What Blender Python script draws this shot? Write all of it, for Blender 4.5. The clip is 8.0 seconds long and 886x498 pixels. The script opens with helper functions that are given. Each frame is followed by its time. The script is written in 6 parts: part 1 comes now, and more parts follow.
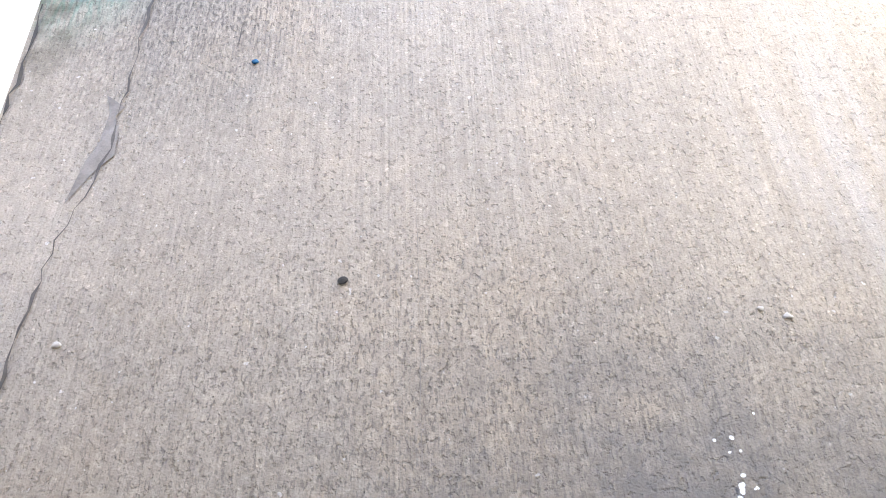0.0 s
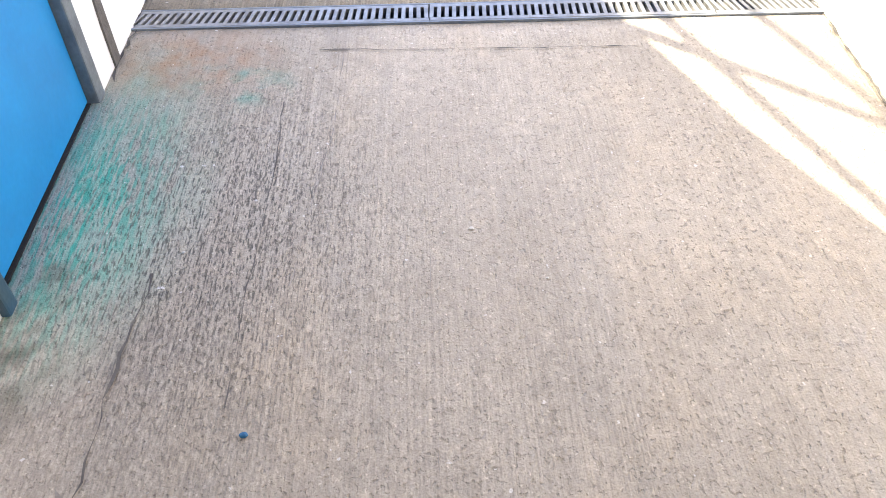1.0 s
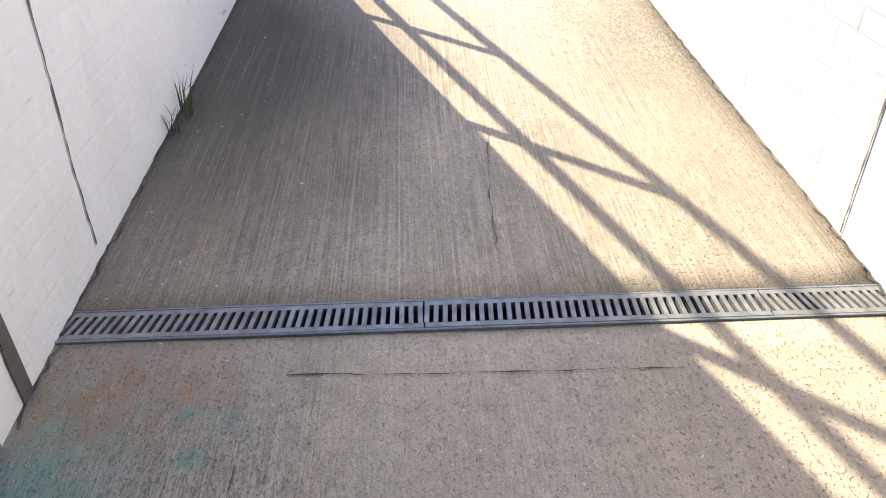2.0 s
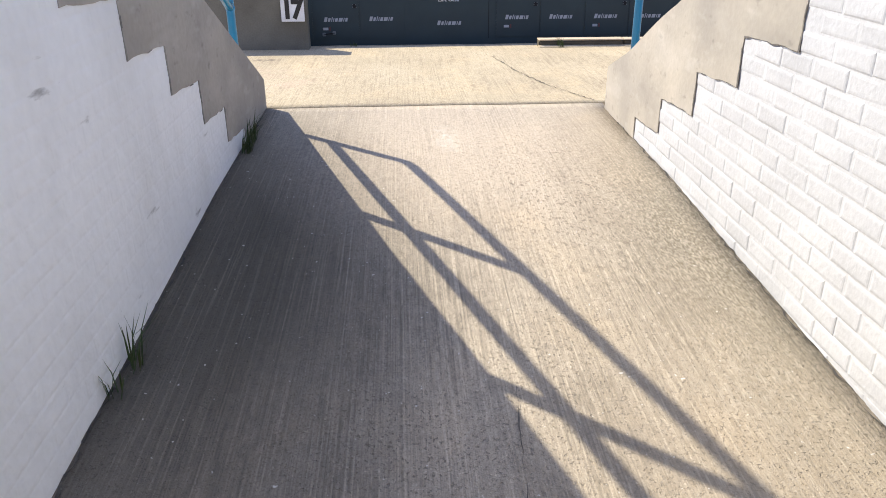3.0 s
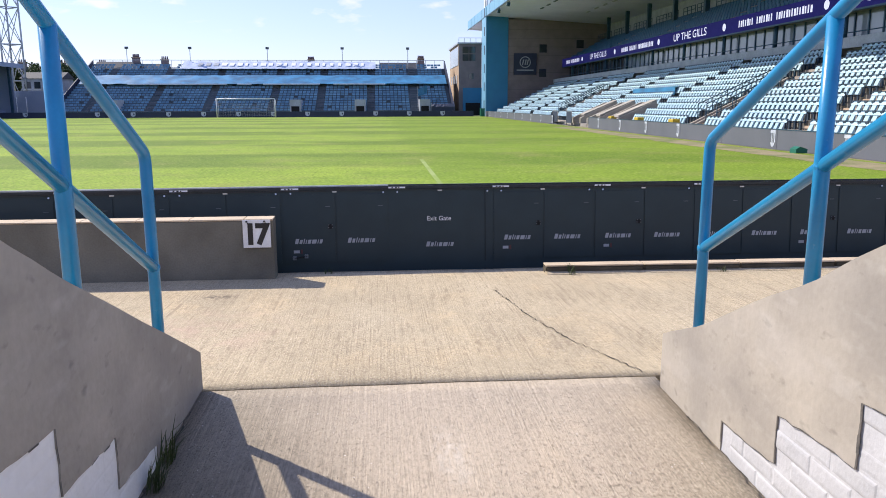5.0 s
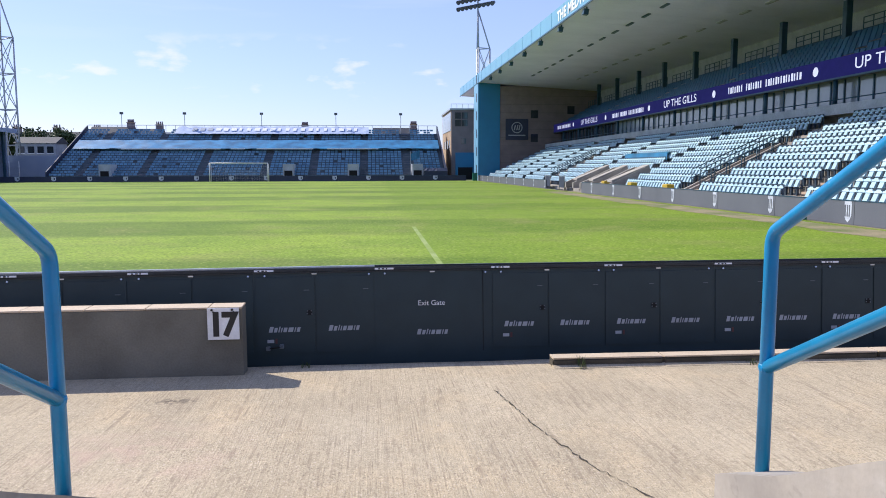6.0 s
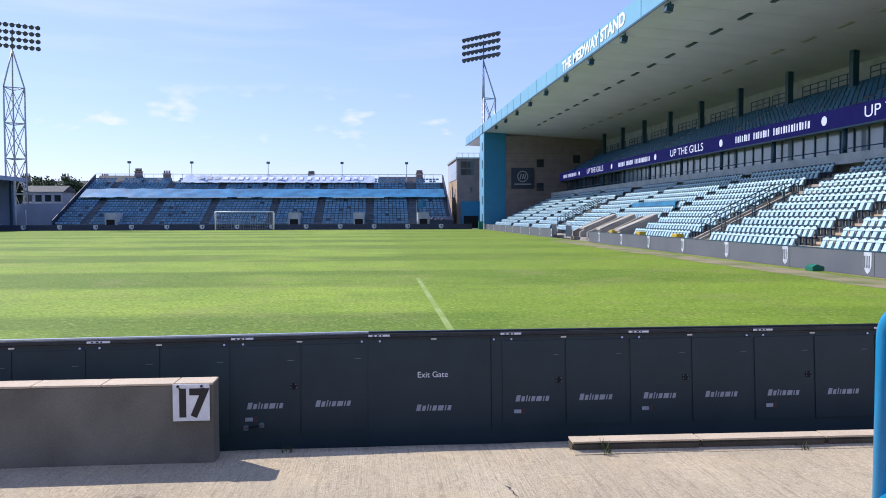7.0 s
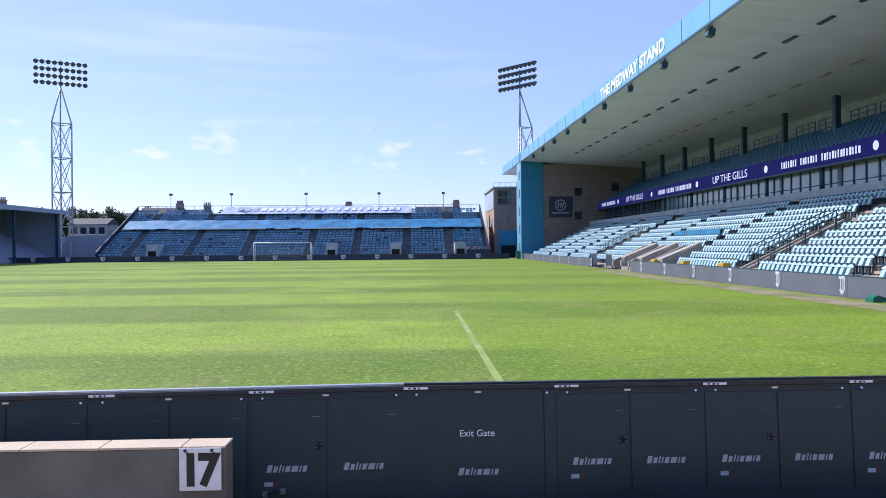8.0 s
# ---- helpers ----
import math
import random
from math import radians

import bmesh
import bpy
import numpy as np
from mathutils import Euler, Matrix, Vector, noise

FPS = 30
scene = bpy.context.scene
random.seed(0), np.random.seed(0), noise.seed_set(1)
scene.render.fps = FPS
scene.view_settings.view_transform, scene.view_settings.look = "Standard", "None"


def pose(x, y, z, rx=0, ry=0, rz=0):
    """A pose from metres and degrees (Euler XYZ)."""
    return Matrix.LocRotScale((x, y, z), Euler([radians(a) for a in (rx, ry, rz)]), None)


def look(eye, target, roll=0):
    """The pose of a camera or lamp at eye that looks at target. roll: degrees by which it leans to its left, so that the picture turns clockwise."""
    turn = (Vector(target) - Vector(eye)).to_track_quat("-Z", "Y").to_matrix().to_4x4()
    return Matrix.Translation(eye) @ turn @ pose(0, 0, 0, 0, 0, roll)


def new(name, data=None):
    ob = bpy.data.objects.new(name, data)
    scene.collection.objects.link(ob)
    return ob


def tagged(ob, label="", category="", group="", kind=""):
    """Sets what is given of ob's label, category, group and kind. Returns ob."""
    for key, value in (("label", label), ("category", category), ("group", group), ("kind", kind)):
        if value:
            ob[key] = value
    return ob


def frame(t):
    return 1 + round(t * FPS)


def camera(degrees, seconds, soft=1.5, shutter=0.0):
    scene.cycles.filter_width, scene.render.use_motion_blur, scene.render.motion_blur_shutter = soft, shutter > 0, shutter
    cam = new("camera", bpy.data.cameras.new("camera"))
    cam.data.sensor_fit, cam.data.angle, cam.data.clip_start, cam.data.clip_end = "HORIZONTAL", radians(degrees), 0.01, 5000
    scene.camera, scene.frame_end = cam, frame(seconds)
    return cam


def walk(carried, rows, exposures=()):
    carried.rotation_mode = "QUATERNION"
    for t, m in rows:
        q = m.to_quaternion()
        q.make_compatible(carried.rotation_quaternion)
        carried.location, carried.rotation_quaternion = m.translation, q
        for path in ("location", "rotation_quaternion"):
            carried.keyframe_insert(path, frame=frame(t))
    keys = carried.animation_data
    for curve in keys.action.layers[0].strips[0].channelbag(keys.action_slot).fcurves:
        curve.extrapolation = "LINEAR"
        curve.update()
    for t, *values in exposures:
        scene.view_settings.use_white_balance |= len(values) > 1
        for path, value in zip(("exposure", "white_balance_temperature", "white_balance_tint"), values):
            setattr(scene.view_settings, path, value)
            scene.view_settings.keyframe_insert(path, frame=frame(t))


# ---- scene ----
cam = camera(60.9, 8.0, soft=0.95)
METRES, EYE, TILT, LEAN, TURN = 6.035, 1.4545, -1.6, 0.0, -2.0
ROWS = [
    (0.0, 0.0, 0.0, 0.0, -0.14, -51.62, 0.11),
    (0.5, -0.0, 0.0454, 0.0083, -0.11, -47.06, 0.27),
    (1.0, -0.0091, 0.1101, 0.0184, -0.08, -42.23, 0.51),
    (1.5, -0.0109, 0.1698, 0.0277, -0.31, -36.96, 0.55),
    (2.0, -0.0105, 0.2362, 0.0418, -0.61, -31.88, 0.46),
    (3.5, -0.0281, 0.4334, 0.0727, -1.53, -18.76, 0.23),
    (4.0, -0.0317, 0.4936, 0.0803, -1.95, -15.3, 0.24),
    (4.5, -0.0334, 0.5581, 0.0894, -2.38, -12.13, 0.25),
    (6.0, -0.0278, 0.7526, 0.1154, -3.36, -4.55, 0.25),
    (6.5, -0.0202, 0.819, 0.1185, -3.31, -2.56, 0.19),
    (7.0, -0.0168, 0.8739, 0.1263, -2.91, -0.9, 0.22),
    (7.5, -0.0208, 0.9338, 0.1336, -1.84, 0.38, 0.36),
    (8.0, -0.0199, 0.9859, 0.1366, -0.11, 1.35, 0.5),
]
walk(cam, [(t, pose(0, 0, EYE, TILT, LEAN, TURN) @ pose(METRES * x, METRES * y, METRES * z, 90 + pitch, roll, yaw)) for t, x, y, z, yaw, pitch, roll in ROWS],
     [(0.0, 3.24, 6650, 4), (0.5, 2.88, 6800, 5), (1.0, 2.67, 7250, 7), (1.5, 2.08, 7500, 9), (2.0, 1.46, 7250, 7), (2.7, 0.96, 6800, 6), (3.5, 0.64, 6600, 8), (4.5, 0.54, 6600, 11), (6.0, 0.36, 6200, 12), (7.0, 0.34, 5980, 13), (8.0, 0.4, 5850, 13.5)])

# ---- sun, sky ----
TO_SUN = Vector((-0.87, 0.76, 1.0)).normalized()
sun = new("sun", bpy.data.lights.new("sun", "SUN"))
sun.data.energy, sun.data.angle, sun.data.color = 4.3, radians(0.53), (1.0, 0.92, 0.8)
sun.matrix_world = look(TO_SUN * 50, (0, 0, 0))

world = bpy.data.worlds.new("sky")
scene.world = world
world.use_nodes = True
wn, wl = world.node_tree.nodes, world.node_tree.links
wn.clear()
w_out, w_bg, sky_node = wn.new("ShaderNodeOutputWorld"), wn.new("ShaderNodeBackground"), wn.new("ShaderNodeTexSky")
sky_node.sky_type, sky_node.sun_disc = "NISHITA", False
sky_node.sun_elevation, sky_node.sun_rotation = math.asin(TO_SUN.z), math.atan2(TO_SUN.x, TO_SUN.y)
sky_node.air_density, sky_node.dust_density, sky_node.ozone_density = 1.0, 0.35, 3.5
w_bg.inputs["Strength"].default_value = 0.135
wl.new(w_bg.outputs[0], w_out.inputs[0])
# thin cirrus streaks and a few small cumulus puffs low over the horizon
w_tc, w_sep = wn.new("ShaderNodeTexCoord"), wn.new("ShaderNodeSeparateXYZ")
wl.new(w_tc.outputs["Generated"], w_sep.inputs[0])


def sky_noise(size, scale, detail, lo, hi):
    mp, nz, rp = wn.new("ShaderNodeMapping"), wn.new("ShaderNodeTexNoise"), wn.new("ShaderNodeMapRange")
    mp.inputs["Scale"].default_value = size
    nz.inputs["Scale"].default_value, nz.inputs["Detail"].default_value = scale, detail
    rp.inputs["From Min"].default_value, rp.inputs["From Max"].default_value = lo, hi
    wl.new(w_tc.outputs["Generated"], mp.inputs["Vector"])
    wl.new(mp.outputs[0], nz.inputs["Vector"])
    wl.new(nz.outputs["Fac"], rp.inputs["Value"])
    return rp.outputs[0]


def sky_band(a, b, c, d):
    """One between the heights b and c, fading to none at a and d."""
    up, down, mul = wn.new("ShaderNodeMapRange"), wn.new("ShaderNodeMapRange"), wn.new("ShaderNodeMath")
    for node, lo, hi in ((up, a, b), (down, d, c)):
        node.inputs["From Min"].default_value, node.inputs["From Max"].default_value = lo, hi
        wl.new(w_sep.outputs["Z"], node.inputs["Value"])
        wl.new(node.outputs[0], mul.inputs[0 if node is up else 1])
    mul.operation = "MULTIPLY"
    return mul.outputs[0]


def sky_mix(below, a, b, amount, colour):
    m1, m2, mx = wn.new("ShaderNodeMath"), wn.new("ShaderNodeMath"), wn.new("ShaderNodeMixRGB")
    m1.operation = m2.operation = "MULTIPLY"
    wl.new(a, m1.inputs[0])
    wl.new(b, m1.inputs[1])
    wl.new(m1.outputs[0], m2.inputs[0])
    m2.inputs[1].default_value = amount
    wl.new(m2.outputs[0], mx.inputs["Fac"])
    wl.new(below, mx.inputs["Color1"])
    mx.inputs["Color2"].default_value = (*colour, 1)
    return mx.outputs[0]


sky_colour = sky_mix(sky_node.outputs[0], sky_noise((0.8, 0.8, 9), 3.0, 6, 0.5, 0.8), sky_band(0.1, 0.2, 0.5, 0.8), 0.35, (8, 8.4, 9))
sky_colour = sky_mix(sky_colour, sky_noise((1, 1, 2.6), 15.0, 6, 0.57, 0.68), sky_band(0.08, 0.105, 0.135, 0.17), 0.6, (9, 8.8, 9.2))
w_tint = wn.new("ShaderNodeMixRGB")
w_tint.blend_type = "MULTIPLY"
w_tint.inputs["Fac"].default_value, w_tint.inputs["Color2"].default_value = 1.0, (1.03, 0.97, 1.02, 1)
w_veil = wn.new("ShaderNodeMixRGB")
w_veil.inputs["Fac"].default_value, w_veil.inputs["Color2"].default_value = 0.5, (2.6, 3.3, 5.75, 1)
wl.new(sky_colour, w_veil.inputs["Color1"])
wl.new(w_veil.outputs[0], w_tint.inputs["Color1"])
wl.new(w_tint.outputs[0], w_bg.inputs["Color"])


# ---- materials ----
def material(name, base, other=None, rough=0.7, metal=0.0, scale=4.0, fine=60.0, bump=0.15, grain=0.12, spec=0.5, stretch=(1, 1, 1), random_hue=0.0):
    """A surface with two scales of variation: wide blotches from base to other, and a fine grain with relief."""
    m = bpy.data.materials.new(name)
    m.use_nodes = True
    n, l = m.node_tree.nodes, m.node_tree.links
    b = n["Principled BSDF"]
    b.inputs["Roughness"].default_value, b.inputs["Metallic"].default_value = rough, metal
    b.inputs["Specular IOR Level"].default_value = spec
    other = other or tuple(c * 0.8 for c in base)
    geo, mp = n.new("ShaderNodeNewGeometry"), n.new("ShaderNodeMapping")
    mp.inputs["Scale"].default_value = stretch
    l.new(geo.outputs["Position"], mp.inputs["Vector"])
    wide, small = n.new("ShaderNodeTexNoise"), n.new("ShaderNodeTexNoise")
    wide.inputs["Scale"].default_value, wide.inputs["Detail"].default_value = scale, 5
    small.inputs["Scale"].default_value, small.inputs["Detail"].default_value = fine, 4
    for node in (wide, small):
        l.new(mp.outputs[0], node.inputs["Vector"])
    ramp = n.new("ShaderNodeMapRange")
    ramp.inputs["From Min"].default_value, ramp.inputs["From Max"].default_value = 0.35, 0.68
    l.new(wide.outputs["Fac"], ramp.inputs["Value"])
    mix = n.new("ShaderNodeMixRGB")
    mix.inputs["Color1"].default_value, mix.inputs["Color2"].default_value = (*base, 1), (*other, 1)
    l.new(ramp.outputs[0], mix.inputs["Fac"])
    gr = n.new("ShaderNodeMapRange")
    gr.inputs["From Min"].default_value, gr.inputs["From Max"].default_value = 0.25, 0.75
    gr.inputs["To Min"].default_value, gr.inputs["To Max"].default_value = 1 - grain, 1 + grain
    l.new(small.outputs["Fac"], gr.inputs["Value"])
    mul = n.new("ShaderNodeVectorMath")
    mul.operation = "SCALE"
    l.new(mix.outputs[0], mul.inputs[0])
    l.new(gr.outputs[0], mul.inputs["Scale"])
    out = mul.outputs[0]
    if random_hue:
        info, rr, sc = n.new("ShaderNodeObjectInfo"), n.new("ShaderNodeMapRange"), n.new("ShaderNodeVectorMath")
        rr.inputs["To Min"].default_value, rr.inputs["To Max"].default_value = 1 - random_hue, 1 + random_hue
        sc.operation = "SCALE"
        l.new(info.outputs["Random"], rr.inputs["Value"])
        l.new(out, sc.inputs[0])
        l.new(rr.outputs[0], sc.inputs["Scale"])
        out = sc.outputs[0]
    l.new(out, b.inputs["Base Color"])
    if bump:
        bp = n.new("ShaderNodeBump")
        bp.inputs["Strength"].default_value, bp.inputs["Distance"].default_value = bump, 0.01
        l.new(small.outputs["Fac"], bp.inputs["Height"])
        l.new(bp.outputs[0], b.inputs["Normal"])
    return m


def tools(m):
    """Shortcuts for adding to a material: nodes, links, shader, colour now in use."""
    n, l = m.node_tree.nodes, m.node_tree.links
    b = n["Principled BSDF"]
    return n, l, b, b.inputs["Base Color"].links[0].from_socket


def noise_of(n, l, scale, detail, stretch=(1, 1, 1), lo=0.0, hi=1.0, distortion=0.0):
    geo, mp, nz, rp = n.new("ShaderNodeNewGeometry"), n.new("ShaderNodeMapping"), n.new("ShaderNodeTexNoise"), n.new("ShaderNodeMapRange")
    mp.inputs["Scale"].default_value = stretch
    nz.inputs["Scale"].default_value, nz.inputs["Detail"].default_value = scale, detail
    nz.inputs["Distortion"].default_value = distortion
    rp.inputs["From Min"].default_value, rp.inputs["From Max"].default_value = lo, hi
    l.new(geo.outputs["Position"], mp.inputs["Vector"])
    l.new(mp.outputs[0], nz.inputs["Vector"])
    l.new(nz.outputs["Fac"], rp.inputs["Value"])
    return rp.outputs[0]


def blot(n, l, x, y, rx, ry):
    """A soft oval mark round (x, y) on the ground: one in its middle, none outside."""
    geo, sub, div, ln, rp = n.new("ShaderNodeNewGeometry"), n.new("ShaderNodeVectorMath"), n.new("ShaderNodeVectorMath"), n.new("ShaderNodeVectorMath"), n.new("ShaderNodeMapRange")
    sub.operation, div.operation, ln.operation = "SUBTRACT", "DIVIDE", "LENGTH"
    sub.inputs[1].default_value, div.inputs[1].default_value = (x, y, 0), (rx, ry, 1e6)
    rp.inputs["From Min"].default_value, rp.inputs["From Max"].default_value = 1.0, 0.25
    l.new(geo.outputs["Position"], sub.inputs[0])
    l.new(sub.outputs[0], div.inputs[0])
    l.new(div.outputs[0], ln.inputs[0])
    l.new(ln.outputs["Value"], rp.inputs["Value"])
    return rp.outputs[0]


def times(n, l, a, b):
    m = n.new("ShaderNodeMath")
    m.operation = "MULTIPLY"
    for i, v in enumerate((a, b)):
        if isinstance(v, (int, float)):
            m.inputs[i].default_value = v
        else:
            l.new(v, m.inputs[i])
    return m.outputs[0]


def over(n, l, below, colour, fac):
    mx = n.new("ShaderNodeMixRGB")
    mx.inputs["Color2"].default_value = (*colour, 1)
    l.new(below, mx.inputs["Color1"])
    l.new(fac, mx.inputs["Fac"])
    return mx.outputs[0]


def brushed_concrete(name, base, other, groove, pitted=0.75, cloud=0.7):
    m = material(name, base, other, rough=0.88, scale=1.3, fine=210, grain=0.18, bump=0.35, spec=0.3)
    n, l, b, col = tools(m)
    worn = noise_of(n, l, 1.7, 5, (1, 0.7, 1), 0.35, 0.65)
    # stains: wide brown, grey and pale clouds
    col = over(n, l, col, (base[0] * 0.58, base[1] * 0.58, base[2] * 0.6), times(n, l, noise_of(n, l, 1.1, 7, (1, 0.6, 1), 0.47, 0.72), cloud))
    col = over(n, l, col, (base[0] * 1.22, base[1] * 1.12, base[2] * 0.98), times(n, l, noise_of(n, l, 2.6, 6, (1, 0.6, 1), 0.52, 0.75), 0.5))
    col = over(n, l, col, (base[0] * 1.15, base[1] * 1.2, base[2] * 1.28), times(n, l, noise_of(n, l, 0.8, 4, (1.3, 0.7, 1), 0.55, 0.75), 0.4))
    # dark pits, pale grit and small stones
    pits = noise_of(n, l, 95, 3, (1, 0.8, 1), 0.57, 0.68)
    fine_pits = noise_of(n, l, 190, 3, (1, 0.7, 1), 0.55, 0.68)
    grit = noise_of(n, l, 105, 5, (1, 0.9, 1), 0.63, 0.74)
    col = over(n, l, col, tuple(c * 0.4 for c in base), times(n, l, times(n, l, pits, worn), pitted))
    col = over(n, l, col, tuple(c * 0.5 for c in base), times(n, l, fine_pits, 0.35 if pitted < 1 else 0.75))
    col = over(n, l, col, tuple(min(1, c * 1.75) for c in base), times(n, l, grit, 0.6))
    # mottling and speckle of the worn surface
    col = over(n, l, col, tuple(c * 0.55 for c in base), times(n, l, noise_of(n, l, 30, 11, (1, 0.8, 1), 0.45, 0.7), 0.42))
    col = over(n, l, col, tuple(min(1, c * 1.5) for c in base), times(n, l, noise_of(n, l, 60, 8, (1, 0.8, 1), 0.56, 0.74), 0.4))
    # broom lines along the way of the ramp, strong in some places and worn off in others
    lines = noise_of(n, l, 105, 3, (1, 0.012, 0), 0.36, 0.62)
    faint = noise_of(n, l, 2.0, 4, (1.4, 0.5, 1), 0.3, 0.62)
    broken = noise_of(n, l, 34, 4, (1, 0.3, 1), 0.28, 0.55)
    mask = times(n, l, times(n, l, lines, faint), broken)
    col = over(n, l, col, tuple(c * 0.42 for c in base), times(n, l, mask, groove))
    ridges = times(n, l, noise_of(n, l, 118, 3, (1, 0.011, 0), 0.5, 0.64), noise_of(n, l, 70, 6, (1, 0.35, 1), 0.36, 0.58))
    col = over(n, l, col, tuple(min(1, c * 1.5) for c in base), times(n, l, ridges, groove * 0.45))
    old = b.inputs["Normal"].links[0].from_node
    bp = n.new("ShaderNodeBump")
    bp.inputs["Strength"].default_value, bp.inputs["Distance"].default_value = 0.22, 0.004
    l.new(lines, bp.inputs["Height"])
    pb = n.new("ShaderNodeBump")
    pb.invert = True
    pb.inputs["Strength"].default_value, pb.inputs["Distance"].default_value = 0.6, 0.005
    l.new(pits, pb.inputs["Height"])
    l.new(bp.outputs[0], pb.inputs["Normal"])
    l.new(pb.outputs[0], old.inputs["Normal"])
    l.new(col, b.inputs["Base Color"])
    return m


CONCRETE_RAMP = brushed_concrete("concrete_ramp", (0.51, 0.435, 0.338), (0.44, 0.373, 0.29), 0.24, 0.75, 0.55)
CONCRETE_UPPER = brushed_concrete("concrete_upper_ramp", (0.49, 0.42, 0.325), (0.42, 0.357, 0.277), 0.8, 1.0, 0.3)
CONCRETE_TERRACE = brushed_concrete("concrete_terrace", (0.595, 0.495, 0.335), (0.495, 0.41, 0.275), 0.22, 1.0, 0.3)
_n, _l, _b, _c = tools(CONCRETE_TERRACE)
# coarse rough patches, dark grit and pale chips of the weathered terrace
_c = over(_n, _l, _c, (0.2, 0.14, 0.095), times(_n, _l, times(_n, _l, noise_of(_n, _l, 85, 8, (1, 0.6, 1), 0.5, 0.64), noise_of(_n, _l, 1.5, 5, (1, 1, 1), 0.35, 0.6)), 0.4))
_c = over(_n, _l, _c, (0.72, 0.62, 0.5), times(_n, _l, noise_of(_n, _l, 110, 6, (1, 0.6, 1), 0.58, 0.7), 0.6))
_c = over(_n, _l, _c, (0.26, 0.2, 0.14), times(_n, _l, times(_n, _l, noise_of(_n, _l, 75, 3, (1, 0.012, 0), 0.46, 0.62), noise_of(_n, _l, 22, 8, (1, 0.3, 1), 0.42, 0.62)), 0.55))
_c = over(_n, _l, _c, (0.1, 0.08, 0.065), times(_n, _l, times(_n, _l, blot(_n, _l, -1.35, 9.62, 0.2, 0.12), noise_of(_n, _l, 26, 6, (1, 1, 1), 0.42, 0.6)), 0.8))
_c = over(_n, _l, _c, (0.62, 0.4, 0.33), times(_n, _l, times(_n, _l, blot(_n, _l, -1.3, 8.6, 0.7, 0.7), noise_of(_n, _l, 4, 6, (1, 1, 1), 0.45, 0.65)), 0.35))
_l.new(_c, _b.inputs["Base Color"])
# green and rust coloured paint washed onto the slab beside the gate, stains, painted shade
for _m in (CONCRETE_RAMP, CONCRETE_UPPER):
    _n, _l, _b, _c = tools(_m)
    for _x, _y, _rx, _ry, _f in ((-0.55, 2.15, 0.45, 0.8, 0.8), (0.1, 1.5, 0.9, 0.6, 0.3), (-0.1, 5.0, 1.1, 2.8, 0.4), (0.2, 0.4, 1.0, 0.6, 0.35)):
        _ridges = times(_n, _l, noise_of(_n, _l, 150, 2, (1, 0.014, 0), 0.46, 0.58), noise_of(_n, _l, 130, 6, (1, 0.6, 1), 0.4, 0.6))
        _c = over(_n, _l, _c, (0.11, 0.095, 0.08), times(_n, _l, times(_n, _l, _ridges, blot(_n, _l, _x, _y, _rx, _ry)), _f))
    _c = over(_n, _l, _c, (0.2, 0.46, 0.34), times(_n, _l, times(_n, _l, blot(_n, _l, -0.92, 2.3, 0.36, 0.75), noise_of(_n, _l, 9, 6, (1, 0.5, 1), 0.3, 0.6)), 0.6))
    _c = over(_n, _l, _c, (0.03, 0.36, 0.25), times(_n, _l, times(_n, _l, blot(_n, _l, -0.93, 2.2, 0.27, 0.6), noise_of(_n, _l, 95, 7, (1, 0.12, 1), 0.44, 0.58)), 0.85))
    _c = over(_n, _l, _c, (0.02, 0.32, 0.25), times(_n, _l, times(_n, _l, blot(_n, _l, -0.6, 2.72, 0.2, 0.16), noise_of(_n, _l, 12, 6, (1, 1, 1), 0.45, 0.65)), 0.6))
    _c = over(_n, _l, _c, (0.45, 0.2, 0.08), times(_n, _l, times(_n, _l, blot(_n, _l, -0.78, 2.86, 0.36, 0.22), noise_of(_n, _l, 16, 9, (1, 0.7, 1), 0.35, 0.65)), 0.6))
    _c = over(_n, _l, _c, (0.05, 0.055, 0.03), times(_n, _l, times(_n, _l, blot(_n, _l, -0.95, 1.75, 0.14, 0.45), noise_of(_n, _l, 14, 6, (1, 1, 1), 0.4, 0.65)), 0.7))
    # algae along the west wall, strengthened and widened to deepen the shade there
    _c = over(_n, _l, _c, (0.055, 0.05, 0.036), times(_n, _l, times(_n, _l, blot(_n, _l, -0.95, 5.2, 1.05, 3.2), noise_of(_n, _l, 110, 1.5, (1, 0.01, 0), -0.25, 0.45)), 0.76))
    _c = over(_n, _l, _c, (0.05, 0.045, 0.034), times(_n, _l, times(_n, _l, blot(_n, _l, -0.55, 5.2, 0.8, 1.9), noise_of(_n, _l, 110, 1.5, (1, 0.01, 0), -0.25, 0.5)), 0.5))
    _c = over(_n, _l, _c, (0.13, 0.11, 0.07), times(_n, _l, times(_n, _l, blot(_n, _l, 1.25, 5.5, 0.55, 2.3), noise_of(_n, _l, 120, 8, (1, 0.35, 1), 0.38, 0.62)), 0.75))
    _c = over(_n, _l, _c, (0.16, 0.15, 0.11), times(_n, _l, times(_n, _l, blot(_n, _l, 1.3, 5.2, 0.38, 2.6), noise_of(_n, _l, 4, 12, (1, 0.5, 1), 0.3, 0.75)), 0.45))
    _c = over(_n, _l, _c, (0.14, 0.115, 0.085), times(_n, _l, times(_n, _l, blot(_n, _l, 0.75, 6.0, 0.8, 1.5), noise_of(_n, _l, 70, 6, (1, 0.5, 1), 0.55, 0.61)), 0.85))
